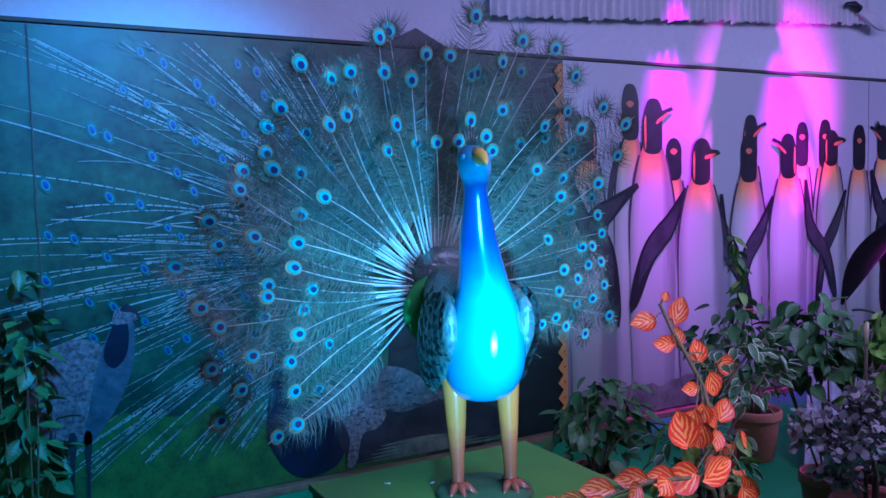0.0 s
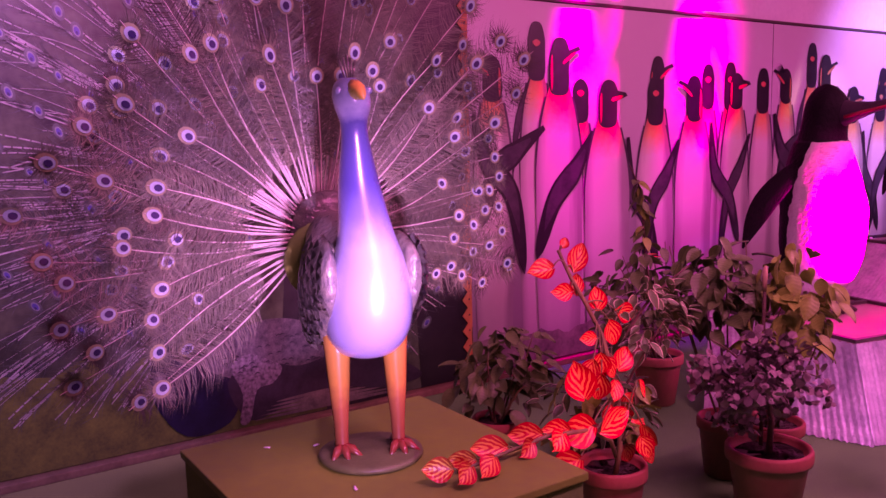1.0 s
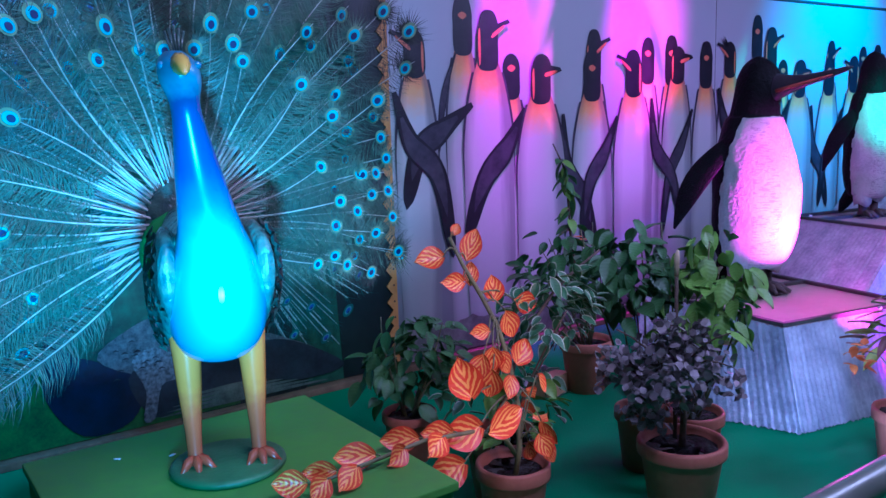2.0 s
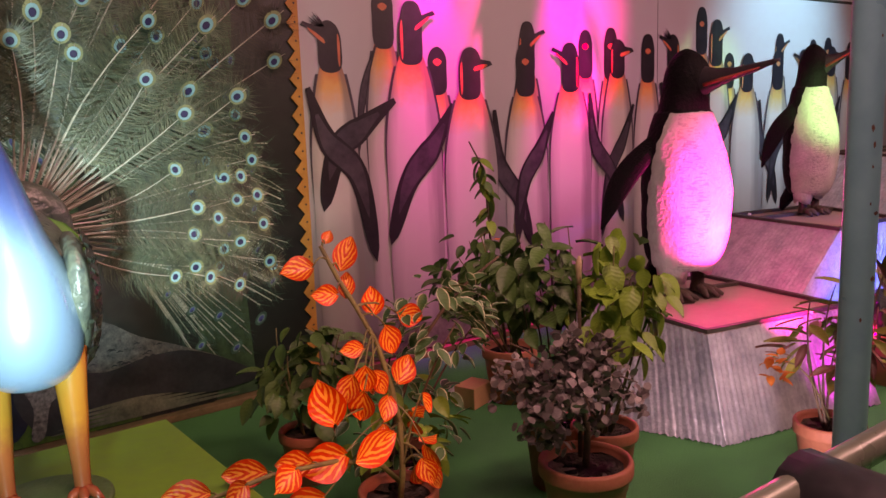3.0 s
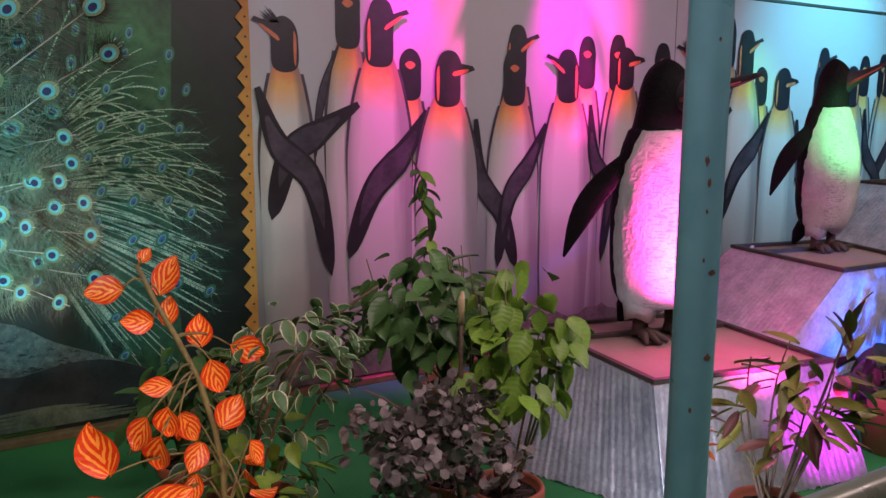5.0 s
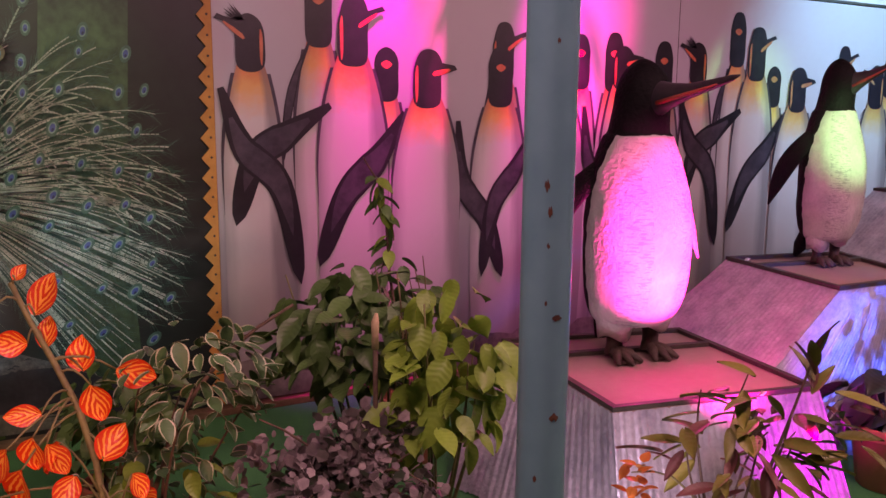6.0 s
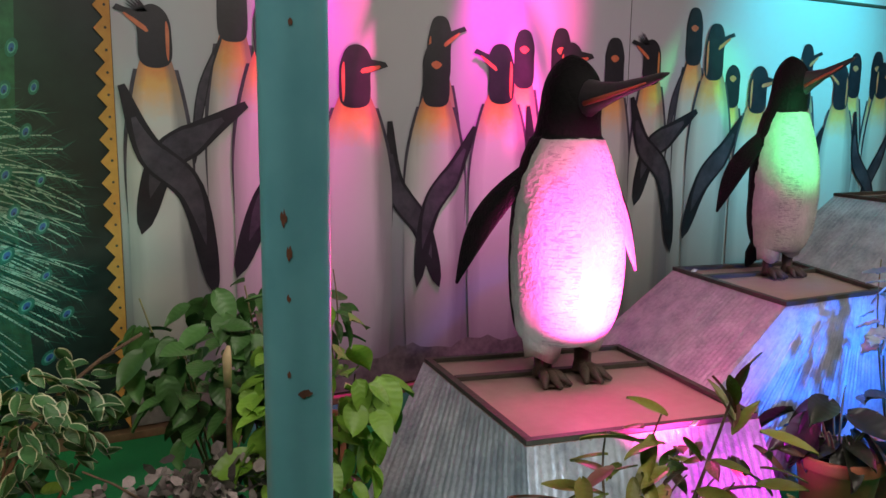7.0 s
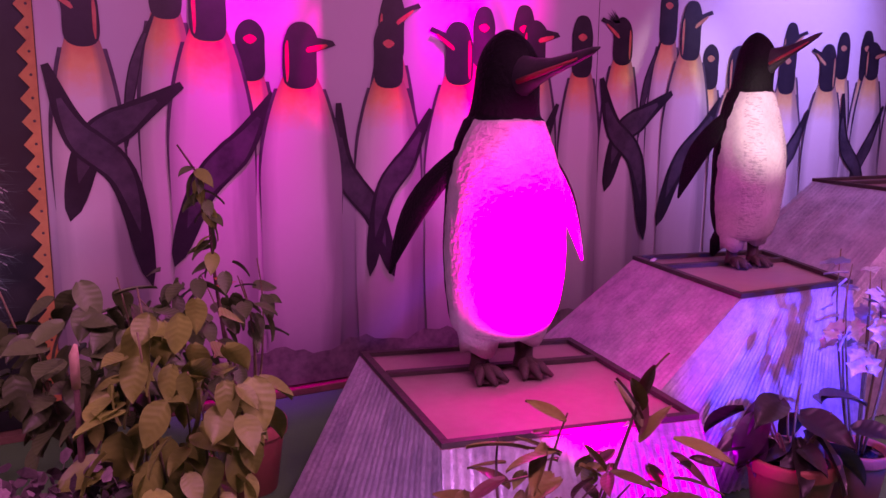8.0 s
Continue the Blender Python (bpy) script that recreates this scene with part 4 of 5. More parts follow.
def feather_mesh(kind, length, dark):
    """A tail plume along +z from its root: quill, loose barbs and an eye, as three meshes."""
    rr = random.Random(kind * 17 + 3)
    quill, bm, eye = bmesh.new(), bmesh.new(), bmesh.new()
    n = 10
    bow = rr.uniform(-0.03, 0.03)
    curve = [Vector((bow * math.sin(3 * t), -0.10 * length * t * t, length * t)) for t in (k / n for k in range(n + 1))]
    tube(quill, curve, [0.0038 * (1 - 0.72 * k / n) for k in range(n + 1)], 4)

    def at(t):
        k = min(n - 1, int(t * n))
        return curve[k].lerp(curve[k + 1], t * n - k)

    for k in range(96):
        t = 0.34 + 0.62 * (k / 96)
        p = at(t)
        fl = math.sin(math.pi * min(1, (t - 0.25) / 0.9)) ** 0.7
        for s in (-1, 1):
            ln = (0.040 + 0.055 * fl) * rr.uniform(0.7, 1.25)
            up = rr.uniform(0.35, 1.0)
            tip = p + Vector((s * ln * 0.8, rr.uniform(-0.02, 0.02), ln * up))
            mid = p.lerp(tip, 0.5) + Vector((s * 0.008, 0, -0.006))
            w = Vector((0, 0, 0.0009))
            a, b, c, d, e = (bm.verts.new(v) for v in (p - w, mid - w * 0.9, tip, mid + w * 0.9, p + w))
            bm.faces.new((a, b, d, e))
            bm.faces.new((b, c, d))
    e = at(0.95)
    # loose fan of barbs round the eye
    for k in range(52):
        a = radians(-150 + 300 * k / 51)
        ln = rr.uniform(0.040, 0.075)
        d = Vector((math.sin(a), rr.uniform(-0.15, 0.15), math.cos(a)))
        sd = Vector((math.cos(a), 0, -math.sin(a))) * 0.0018
        p0, p1 = e + d * 0.014, e + d * ln
        bm.faces.new([bm.verts.new(v) for v in (p0 - sd, p1, p0 + sd)])
    for j, (r, m) in enumerate(((0.026, 0), (0.0185, 1), (0.0105, 2))):
        zc = e + Vector((0, -0.0035 - 0.002 * j, -0.002 * j))
        eye.faces.new([eye.verts.new(zc + Vector((0.84 * r * math.cos(a), 0, r * math.sin(a)))) for a in (-2 * math.pi * q / 14 for q in range(14))]).material_index = m
    return plain_mesh("feather", quill, [M_QUILL]), plain_mesh("plumage", bm, [M_BARBDARK if dark else M_BARB]), plain_mesh("eye_spot", eye, [M_EYEGOLD, M_EYETEAL, M_EYENAVY])


fan = thing("feather_fan", (0, 0, 0), "wide open fan of eyed tail plumes behind the statue", "feather fan")
fan.matrix_world = pose(-0.21, 1.25, PT, 0, 0, -AZ) @ pose(0, 0.34, 0) @ pose(0, 0, 0, 0, 0, 12) @ pose(0, -0.34, 0)
LAYERS = ((34, 0.50, 0.60, 0.385), (44, 0.64, 0.76, 0.40), (40, 0.78, 0.92, 0.415))  # count, reach, depth behind
for layer, (count, r0, r1, back) in enumerate(LAYERS):
    mean = (r0 + r1) / 2 - 0.10
    plumes = [feather_mesh(layer * 5 + k, mean, layer == 2 and k > 1) for k in range(4)]
    for k in range(count):
        a = -122 + 236 * (k + 0.5) / count + R.uniform(-2.2, 2.2)
        ln = (R.uniform(r0, r1) - 0.10) / mean * (0.9 if abs(a) > 105 else 1.0) * (0.74 if a > 62 else 1.0)
        quill, barbs, eye = plumes[R.randrange(4)]
        ob = new("feather", quill)
        ob.parent = fan
        tagged(new("plumage", barbs), kind="stuff").parent = ob
        new("eye_spot", eye).parent = ob
        ob.matrix_basis = pose(0, back, 0.55) @ pose(0, 0, 0, R.uniform(0, 10), a, 0) @ pose(0, 0, 0.10) @ pose(0, 0, 0, 0, 0, R.uniform(-16, 16)) @ Matrix.Diagonal((1, 1, ln, 1))

# ---- plinths covered in crinkled sheet ----


def sheet(bm, a, b, c, d, depth, seed):
    """A ribbed sheet over the quad a-b (foot) to d-c (top)."""
    rr = random.Random(seed)
    a, b, c, d = (Vector(p) for p in (a, b, c, d))
    nrm = (b - a).cross(d - a).normalized()
    cols = 4 * int((b - a).length / 0.030)
    offs = [(0.6 * math.sin(i * math.pi / 2) + rr.uniform(-0.3, 0.3)) * depth for i in range(cols + 1)]
    rows = []
    for j in range(9):
        v = j / 8
        row = []
        for i in range(cols + 1):
            u = i / cols
            o = offs[i] * (0.6 + 0.4 * math.sin(3 * v + i)) * (0.3 if j in (0, 8) else 1)
            if i in (0, cols):
                o = 0
            ragged = rr.uniform(0, 0.012) if j == 0 else 0
            row.append(bm.verts.new(a.lerp(b, u).lerp(d.lerp(c, u), v) + nrm * o + Vector((0, 0, ragged))))
        rows.append(row)
    for p, q in zip(rows, rows[1:]):
        for i in range(cols):
            bm.faces.new((p[i], p[i + 1], q[i + 1], q[i]))


def plinth(label, foot, top, z0, z1):
    """foot and top: front-left, front-right, back-right, back-left corners."""
    cx, cy = sum(p[0] for p in top) / 4, sum(p[1] for p in top) / 4
    pl = thing("plinth", (cx, cy, z0), label, "plinth", "plinths of the display")
    f = [(x - cx, y - cy, 0.0) for x, y in foot]
    t = [(x - cx, y - cy, z1 - z0) for x, y in top]
    for k, nm in enumerate(("front_sheet", "right_sheet", "back_sheet", "left_sheet")):
        bm = bmesh.new()
        sheet(bm, f[k], f[(k + 1) % 4], t[(k + 1) % 4], t[k], 0.008, k + int(cx * 10))
        part(nm, bm, M_FOIL, pl, "silvery crinkled sheet")
    bm = bmesh.new()
    lo = [bm.verts.new((x, y, z - 0.014)) for x, y, z in t]
    hi = [bm.verts.new((x, y, z)) for x, y, z in t]
    bm.faces.new(hi)
    bm.faces.new(list(reversed(lo)))
    for k in range(4):
        bm.faces.new((lo[k], lo[(k + 1) % 4], hi[(k + 1) % 4], hi[k]))
    part("top_board", bm, M_BOARD, pl, "dull pink board", smooth=False)
    # dark frame lying on the board
    q = [Vector(p) for p in t]
    mid = sum(q, Vector()) / 4

    def rail_bar(a, b, w, nm):
        bm = bmesh.new()
        d = (b - a).normalized()
        s = Vector((-d.y, d.x, 0)) * w / 2
        lo = [bm.verts.new(v) for v in (a + s, a - s, b - s, b + s)]
        hi = [bm.verts.new(v.co + Vector((0, 0, 0.016))) for v in lo]
        bm.faces.new(list(reversed(lo)))
        bm.faces.new(hi)
        for k in range(4):
            bm.faces.new((lo[k], lo[(k + 1) % 4], hi[(k + 1) % 4], hi[k]))
        bmesh.ops.recalc_face_normals(bm, faces=bm.faces)
        part(nm, bm, M_FRAME, pl, smooth=False)

    ins = [p.lerp(mid, 0.035) + Vector((0, 0, 0.002)) for p in q]
    for k in range(4):
        a, b = ins[k], ins[(k + 1) % 4]
        d = (b - a).normalized() * (0.0 if k % 2 else 0.0125)
        rail_bar(a - d if k % 2 == 0 else a + (b - a).normalized() * 0.014, b + d if k % 2 == 0 else b - (b - a).normalized() * 0.014, 0.025, "frame_bar")
    rail_bar(ins[0].lerp(ins[3], 0.72) + (ins[1] - ins[0]).normalized() * 0.016, ins[1].lerp(ins[2], 0.72) - (ins[1] - ins[0]).normalized() * 0.016, 0.03, "frame_bar")
    return pl


P1Z, P2Z, P3Z = 0.485, 0.75, 1.02
plinth("low plinth wrapped in crinkled silver sheet with a pink top", [(2.20, 1.16), (3.10, 0.98), (3.28, 2.05), (1.95, 1.86)], [(2.25, 1.29), (3.05, 1.13), (3.19, 1.96), (2.37, 2.16)], FLOOR, P1Z)
plinth("middle plinth wrapped in crinkled silver sheet, its side sloping", [(2.62, 1.40), (4.14, 1.28), (4.32, 2.40), (2.75, 2.30)], [(3.49, 1.40), (4.06, 1.38), (4.28, 1.98), (3.63, 2.12)], FLOOR, P2Z)
plinth("tall plinth wrapped in crinkled silver sheet, its side sloping", [(3.70, 1.62), (5.9, 1.45), (6.1, 2.55), (3.75, 2.5)], [(4.86, 1.62), (5.6, 1.5), (5.8, 2.25), (4.98, 2.3)], FLOOR, P3Z)

# ---- penguin statues: one plain mesh each ----


def penguin(height, seed, bill):
    rr = random.Random(seed)
    bm = bmesh.new()
    prof = [(0.118, 0.0, 0.06, 0.06), (0.122, 0.0, 0.110, 0.100), (0.14, 0.0, 0.132, 0.122), (0.18, 0.0, 0.146, 0.145), (0.27, -0.005, 0.156, 0.165), (0.38, -0.010, 0.162, 0.174), (0.48, -0.008, 0.161, 0.168), (0.56, 0.0, 0.156, 0.154),
            (0.63, 0.008, 0.146, 0.138), (0.69, 0.014, 0.130, 0.122), (0.735, 0.015, 0.112, 0.110), (0.752, 0.015, 0.107, 0.106), (0.757, 0.014, 0.095, 0.094), (0.80, 0.008, 0.088, 0.091), (0.84, 0.0, 0.084, 0.090), (0.89, -0.006, 0.082, 0.090),
            (0.93, -0.008, 0.073, 0.081), (0.965, -0.004, 0.054, 0.060), (0.99, 0.0, 0.028, 0.033), (1.0, 0.0, 0.006, 0.006)]
    n = 64
    fine = []
    for p0, p1 in zip(prof, prof[1:]):
        fine += [tuple(u + (w - u) * k / 3 for u, w in zip(p0, p1)) for k in range(3)]
    prof = fine + [prof[-1]]
    for _ in range(2):
        prof = [prof[0]] + [tuple((u + 2 * v + w) / 4 for u, v, w in zip(p, q, r)) for p, q, r in zip(prof, prof[1:], prof[2:])] + [prof[-1]]
    loops = []
    for z, y, a, b in prof:
        a, b = a * 1.28, b * 1.22
        lump = 0.035 if z < 0.7 else 0.012

        def wob(t):
            return 1 + lump * noise.noise(Vector((3.2 * math.sin(t), 3.2 * math.cos(t), z * 9 + seed))) + lump * 0.5 * noise.noise(Vector((9 * math.sin(t), 9 * math.cos(t), z * 26)))

        loops.append([(a * math.sin(t) * wob(t), y - b * math.cos(t) * wob(t), z * height) for t in (2 * math.pi * k / n for k in range(n))])
    uv = bm.loops.layers.uv.new("uv")
    rings(bm, loops, m=1)
    bm.faces.ensure_lookup_table()
    for i in range(len(prof) - 1):
        for k in range(n):
            f = bm.faces[i * n + k]
            for loop, (kk, zz) in zip(f.loops, ((k, prof[i][0]), (k + 1, prof[i][0]), (k + 1, prof[i + 1][0]), (k, prof[i + 1][0]))):
                loop[uv].uv = (abs((360 * kk / n + 180) % 360 - 180) / 180, zz)
    # trouser lobes, shanks, webbed feet
    for s in (-1, 1):
        x = s * 0.085
        hem = 0.078 if s < 0 else 0.098
        lobe = [[(x * 1.05 + r * math.cos(t), -0.012 + 1.05 * r * math.sin(t), (z + (0.010 * math.sin(3 * t + seed) if z < 0.11 else 0)) * height) for t in (2 * math.pi * k / 20 for k in range(20))] for r, z in ((0.082, 0.19), (0.080, 0.15), (0.070, 0.115), (0.064, hem), (0.046, hem + 0.006))]
        rings(bm, lobe, m=5)
        tube(bm, [(x, -0.01, 0.125 * height), (x, -0.012, 0.05 * height), (x, -0.015, 0.018 * height)], [0.036, 0.032, 0.042], 12, m=3)
        for a in (-32, 0, 32):
            q = radians(a)
            tube(bm, [(x, -0.02, 0.03 * height), (x + 0.06 * math.sin(q), -0.02 - 0.07 * math.cos(q), 0.026 * height), (x + 0.10 * math.sin(q), -0.02 - 0.125 * math.cos(q), 0.008 * height)], [0.026, 0.02, 0.008], 8, m=3)
        web = [(x, -0.02, 0.012 * height)] + [(x + 0.092 * math.sin(radians(a)), -0.02 - 0.112 * math.cos(radians(a)), 0.009 * height) for a in (-32, -16, 0, 16, 32)]
        f = bm.faces.new([bm.verts.new(p) for p in web])
        f.material_index = 3
    tube(bm, [(0, 0.12, 0.16 * height), (0, 0.2, 0.07 * height), (0, 0.235, 0.015 * height)], [0.06, 0.045, 0.015], 10, m=0)
    # flippers
    for s, tip in ((-1, (-0.34, 0.20, 0.29)), (1, (0.335, 0.03, 0.32))):
        a, b = Vector((s * 0.145, 0.015, 0.66 * height)), Vector((tip[0], tip[1], tip[2] * height))
        pts = bent(a, b, (s * 0.03, 0.02, 0.02), 10)
        d = (b - a).normalized()
        side = Vector((-0.25, 1.0, 0.1)) if s < 0 else Vector((0.8, 0.55, 0.1))
        side = (side - d * side.dot(d)).normalized()
        thick = side.cross(d)
        loops = []
        for i, p in enumerate(pts):
            v = i / 10
            w = 0.050 * (0.75 + 0.5 * math.sin(math.pi * v)) * (1 - v ** 5) + 0.006
            loops.append([p + side * w * math.cos(t) + thick * 0.014 * (1 - 0.6 * v) * math.sin(t) for t in (2 * math.pi * k / 12 for k in range(12))])
        before = len(bm.faces)
        rings(bm, loops, m=0)
        if s > 0:  # pale inner face
            bm.faces.ensure_lookup_table()
            for f in bm.faces[before:]:
                mid = f.calc_center_median()
                axis = min(pts, key=lambda q: (q - mid).length)
                if (mid - axis).y < 0.004:
                    f.material_index = 5
    # long bill with a red stripe on each side, and eyes
    o = Vector((0, -0.03, 0.865 * height))
    tip = o + Vector(bill)
    dirn = (tip - o).normalized()
    side = dirn.cross(Vector((0, 0, 1))).normalized()
    up = side.cross(dirn)
    loops = []
    for v, r in ((0.0, 0.075), (0.16, 0.066), (0.3, 0.046), (0.5, 0.027), (0.75, 0.018), (0.93, 0.011), (1.0, 0.003)):
        c = o.lerp(tip, v) + up * (0.03 * v * v)
        loops.append([c + side * r * 0.72 * math.cos(t) + up * r * math.sin(t) for t in (2 * math.pi * k / 14 for k in range(14))])
    rings(bm, loops, m=2)
    for s in (-1, 1):
        pts = [o.lerp(tip, v) + up * (0.03 * v * v) + side * s * r * 0.70 - up * r * 0.42 for v, r in ((0.2, 0.054), (0.4, 0.035), (0.62, 0.024), (0.8, 0.017))]
        tube(bm, pts, [0.009, 0.009, 0.006, 0.003], 6, m=4)
        bmesh.ops.create_uvsphere(bm, u_segments=8, v_segments=6, radius=0.008, matrix=Matrix.Translation(o + side * s * 0.068 + Vector((0, -0.02, 0.03))))
    bmesh.ops.recalc_face_normals(bm, faces=bm.faces)
    return part("penguin_statue", bm, [M_PENGBLACK, M_TWOTONE, M_PENGBEAK, M_PENGFOOT, M_PENGMOUTH, M_PENGWHITE])


p1 = penguin(1.165, 3, (0.06, -0.43, 0.05))
p1.matrix_world = pose(2.74, 1.77, P1Z + 0.002, 0, 0, -6)
tagged(p1, "large black and white plaster penguin statue on the low plinth", "statue", "penguin statues")
p2 = penguin(1.165, 5, (0.10, -0.34, 0.11))
p2.matrix_world = pose(3.96, 1.83, P2Z + 0.002, 0, 0, -4) @ Matrix.Diagonal((0.67, 0.72, 0.815, 1))
tagged(p2, "smaller black and white plaster penguin statue on the middle plinth", "statue", "penguin statues")

# ---- post, hand rail, lamps ----
post = thing("pipe_column", (1.177, 0.187, FLOOR), "teal painted steel pipe column with rusty chips", "column")
bm = bmesh.new()
n = 40
rings(bm, [[(0.0335 * math.cos(2 * math.pi * k / n), 0.0335 * math.sin(2 * math.pi * k / n), z) for k in range(n)] for z in (0.0, 0.6, 1.2, 1.8, 3.0 - FLOOR)])
part("pipe", bm, M_PIPE, post)
for a, z, hh, ww in ((232, 1.292, 0.010, 0.20), (240, 1.258, 0.012, 0.16), (238, 1.215, 0.006, 0.12), (262, 1.12, 0.006, 0.42), (262, 0.985, 0.008, 0.40), (236, 1.14, 0.005, 0.10), (222, 0.90, 0.008, 0.14), (248, 1.47, 0.006, 0.12)):
    bm = bmesh.new()
    cols = 7
    edge = [(radians(a) + ww * (k / cols - 0.5), hh * R.uniform(0.3, 1.0) * math.sin(math.pi * (0.08 + 0.84 * k / cols)), hh * R.uniform(0.3, 1.0) * math.sin(math.pi * (0.08 + 0.84 * k / cols))) for k in range(cols + 1)]
    up = [bm.verts.new((0.0341 * math.cos(t), 0.0341 * math.sin(t), z + u)) for t, u, d in edge]
    lo = [bm.verts.new((0.0341 * math.cos(t), 0.0341 * math.sin(t), z - d)) for t, u, d in edge]
    for k in range(cols):
        bm.faces.new((lo[k], lo[k + 1], up[k + 1], up[k]))
    part("rust_chip", bm, M_RUST, post, smooth=False)

rail = thing("hand_rail", (0, -0.14, FLOOR), "grey-green metal hand rail in front of the display", "rail")
bm = bmesh.new()
tube(bm, [(-2.9, 0, 0.89), (0, 0, 0.89), (6.2, 0, 0.89)], 0.022, 16)
part("bar", bm, M_RAIL, rail)
for x in (-2.8, 6.1):
    bm = bmesh.new()
    tube(bm, [(x, 0, 0), (x, 0, 0.88)], 0.02, 14)
    part("upright", bm, M_RAIL, rail)


def can(eye, target, ceiling):
    """A small par lamp housing behind the light, with its yoke."""
    eye, target = Vector(eye), Vector(target)
    d = (target - eye).normalized()
    m = look(eye, target)
    c = new("stage_or_fill_lamp")
    c.matrix_world = m
    tagged(c, "small black stage or added fill lamp on a bracket", "lamp", "stage lamps")
    bm = bmesh.new()
    prof = [(0.02, 0.16), (0.05, 0.155), (0.062, 0.12), (0.066, 0.02), (0.07, -0.03), (0.066, -0.03), (0.06, 0.02), (0.055, 0.06), (0.0, 0.062)]
    rings(bm, [[(r * math.cos(2 * math.pi * k / 20), r * math.sin(2 * math.pi * k / 20), z) for k in range(20)] for r, z in prof], cap=False)
    part("housing", bm, M_CAN, c)
    inv = m.inverted()
    end = Vector((eye.x, eye.y, 3.0 if ceiling else FLOOR)) if ceiling or eye.z < 0.6 else Vector((eye.x, -0.14, 0.95))
    bm = bmesh.new()
    back = eye - d * 0.10 + Vector((0, 0, 0.07 if ceiling else -0.07))
    tube(bm, [inv @ back, inv @ end], 0.008, 8)
    part("bracket", bm, M_CAN, c)


# every spot gets a housing, the added fill spots too
for eye, target, watts, colour, cone, blend in SPOTS:
    can(eye, target, eye[2] > 2)
# boxes added for the ceiling fill lamps, out of view
for x in (0.2, 2.6, 5.0):
    tl = thing("ceiling_fill_box", (x, -0.35, 3.0), "plain white box added on the ceiling for the unseen fill light", "lamp", "tube lamps")
    bm = bmesh.new()
    box(bm, -0.62, 0.62, -0.05, 0.05, -0.045, 0.0, 0.01)
    part("housing", bm, M_PAPER, tl, smooth=False)

# ---- plants ----


def pot(parent, r, h, z=0.0, tilt=0.0):
    bm = bmesh.new()
    lathe(bm, [(0.0, 0.0), (r * 0.66, 0.0), (r * 0.70, 0.006), (r * 0.90, h * 0.80), (r * 0.91, h * 0.81), (r * 0.99, h * 0.82), (r, h * 0.85), (r * 1.0, h * 0.97), (r * 0.97, h), (r * 0.90, h), (r * 0.87, h * 0.95), (r * 0.83, h * 0.86), (0.0, h * 0.86)], 36)
    p = part("pot", bm, M_TERRA, parent, "terracotta flower pot")
    bm = bmesh.new()
    rr = random.Random(int(r * 1000))
    loops = [[(q * math.cos(a), q * math.sin(a), h * 0.865 + rr.uniform(0, 0.012)) for a in (2 * math.pi * k / 20 for k in range(20))] for q in (r * 0.80, r * 0.55, r * 0.25)]
    rings(bm, loops)
    part("soil", bm, M_SOIL, parent)
    return p


def stem(parent, pts, r0, r1, material=M_STEM, name="stem"):
    bm = bmesh.new()
    k = len(pts) - 1
    tube(bm, pts, [r0 + (r1 - r0) * i / k for i in range(k + 1)], 7)
    return part(name, bm, material, parent)


def along(pts, t):
    pts = [Vector(p) for p in pts]
    k = min(len(pts) - 2, int(t * (len(pts) - 1)))
    return pts[k].lerp(pts[k + 1], t * (len(pts) - 1) - k)


def heading_to_view(rr, spread=70):
    return -115 + rr.uniform(-spread, spread)


# striped orange plant beside the platform
rr = random.Random(11)
o = Vector((0.72, 1.27, FLOOR))
red = thing("striped_leaf_plant", o, "artificial plant with striped orange leaves in a clay pot", "plant")
pot(red, 0.12, 0.27)
red_leaves = [leaf_mesh("leaf", ln, w, L_RED, 1.12, c, dr, n=12) for ln, w, c, dr in ((0.095, 0.074, 0.3, 0.15), (0.09, 0.076, 0.35, 0.3), (0.105, 0.070, 0.2, 0.1))]
main = [Vector(p) - o for p in ((0.70, 1.24, 0.27), (0.705, 1.22, 0.40), (0.71, 1.23, 0.53), (0.70, 1.25, 0.65), (0.67, 1.27, 0.78), (0.63, 1.30, 0.88), (0.59, 1.33, 0.97), (0.556, 1.352, 1.06))]
stem(red, main, 0.010, 0.006)
droop = [Vector(p) - o for p in ((0.71, 1.24, 0.36), (0.60, 1.16, 0.47), (0.42, 1.08, 0.565), (0.22, 1.03, 0.607), (0.0, 0.99, 0.612), (-0.13, 0.96, 0.617))]
stem(red, droop, 0.008, 0.004)


def red_leaf(stalk, out, size, roll=0.3, face=-118):
    """A striped blade whose stalk end is at stalk and which points along out, its face to the visitors."""
    x = Vector(out).normalized()
    nrm = Vector((math.cos(radians(face)), math.sin(radians(face)), 0.25)) + roll * Vector((rr.uniform(-1, 1), rr.uniform(-1, 1), rr.uniform(-0.6, 1)))
    nrm = (nrm - x * nrm.dot(x)).normalized()
    ob = new("leaf", red_leaves[rr.randrange(3)])
    ob.parent = red
    ob.matrix_basis = Matrix.Translation(stalk) @ Matrix((x, nrm.cross(x), nrm)).transposed().to_4x4() @ Matrix.Scale(size, 4)


def red_spray(base, at, out, size, roll=0.3):
    at = Vector(at) - o
    b = along(main, base)
    stem(red, bent(b, at, (0, 0, 0.02), 4), 0.0032, 0.0022, M_STEM, "stalk")
    red_leaf(at, out, size, roll)


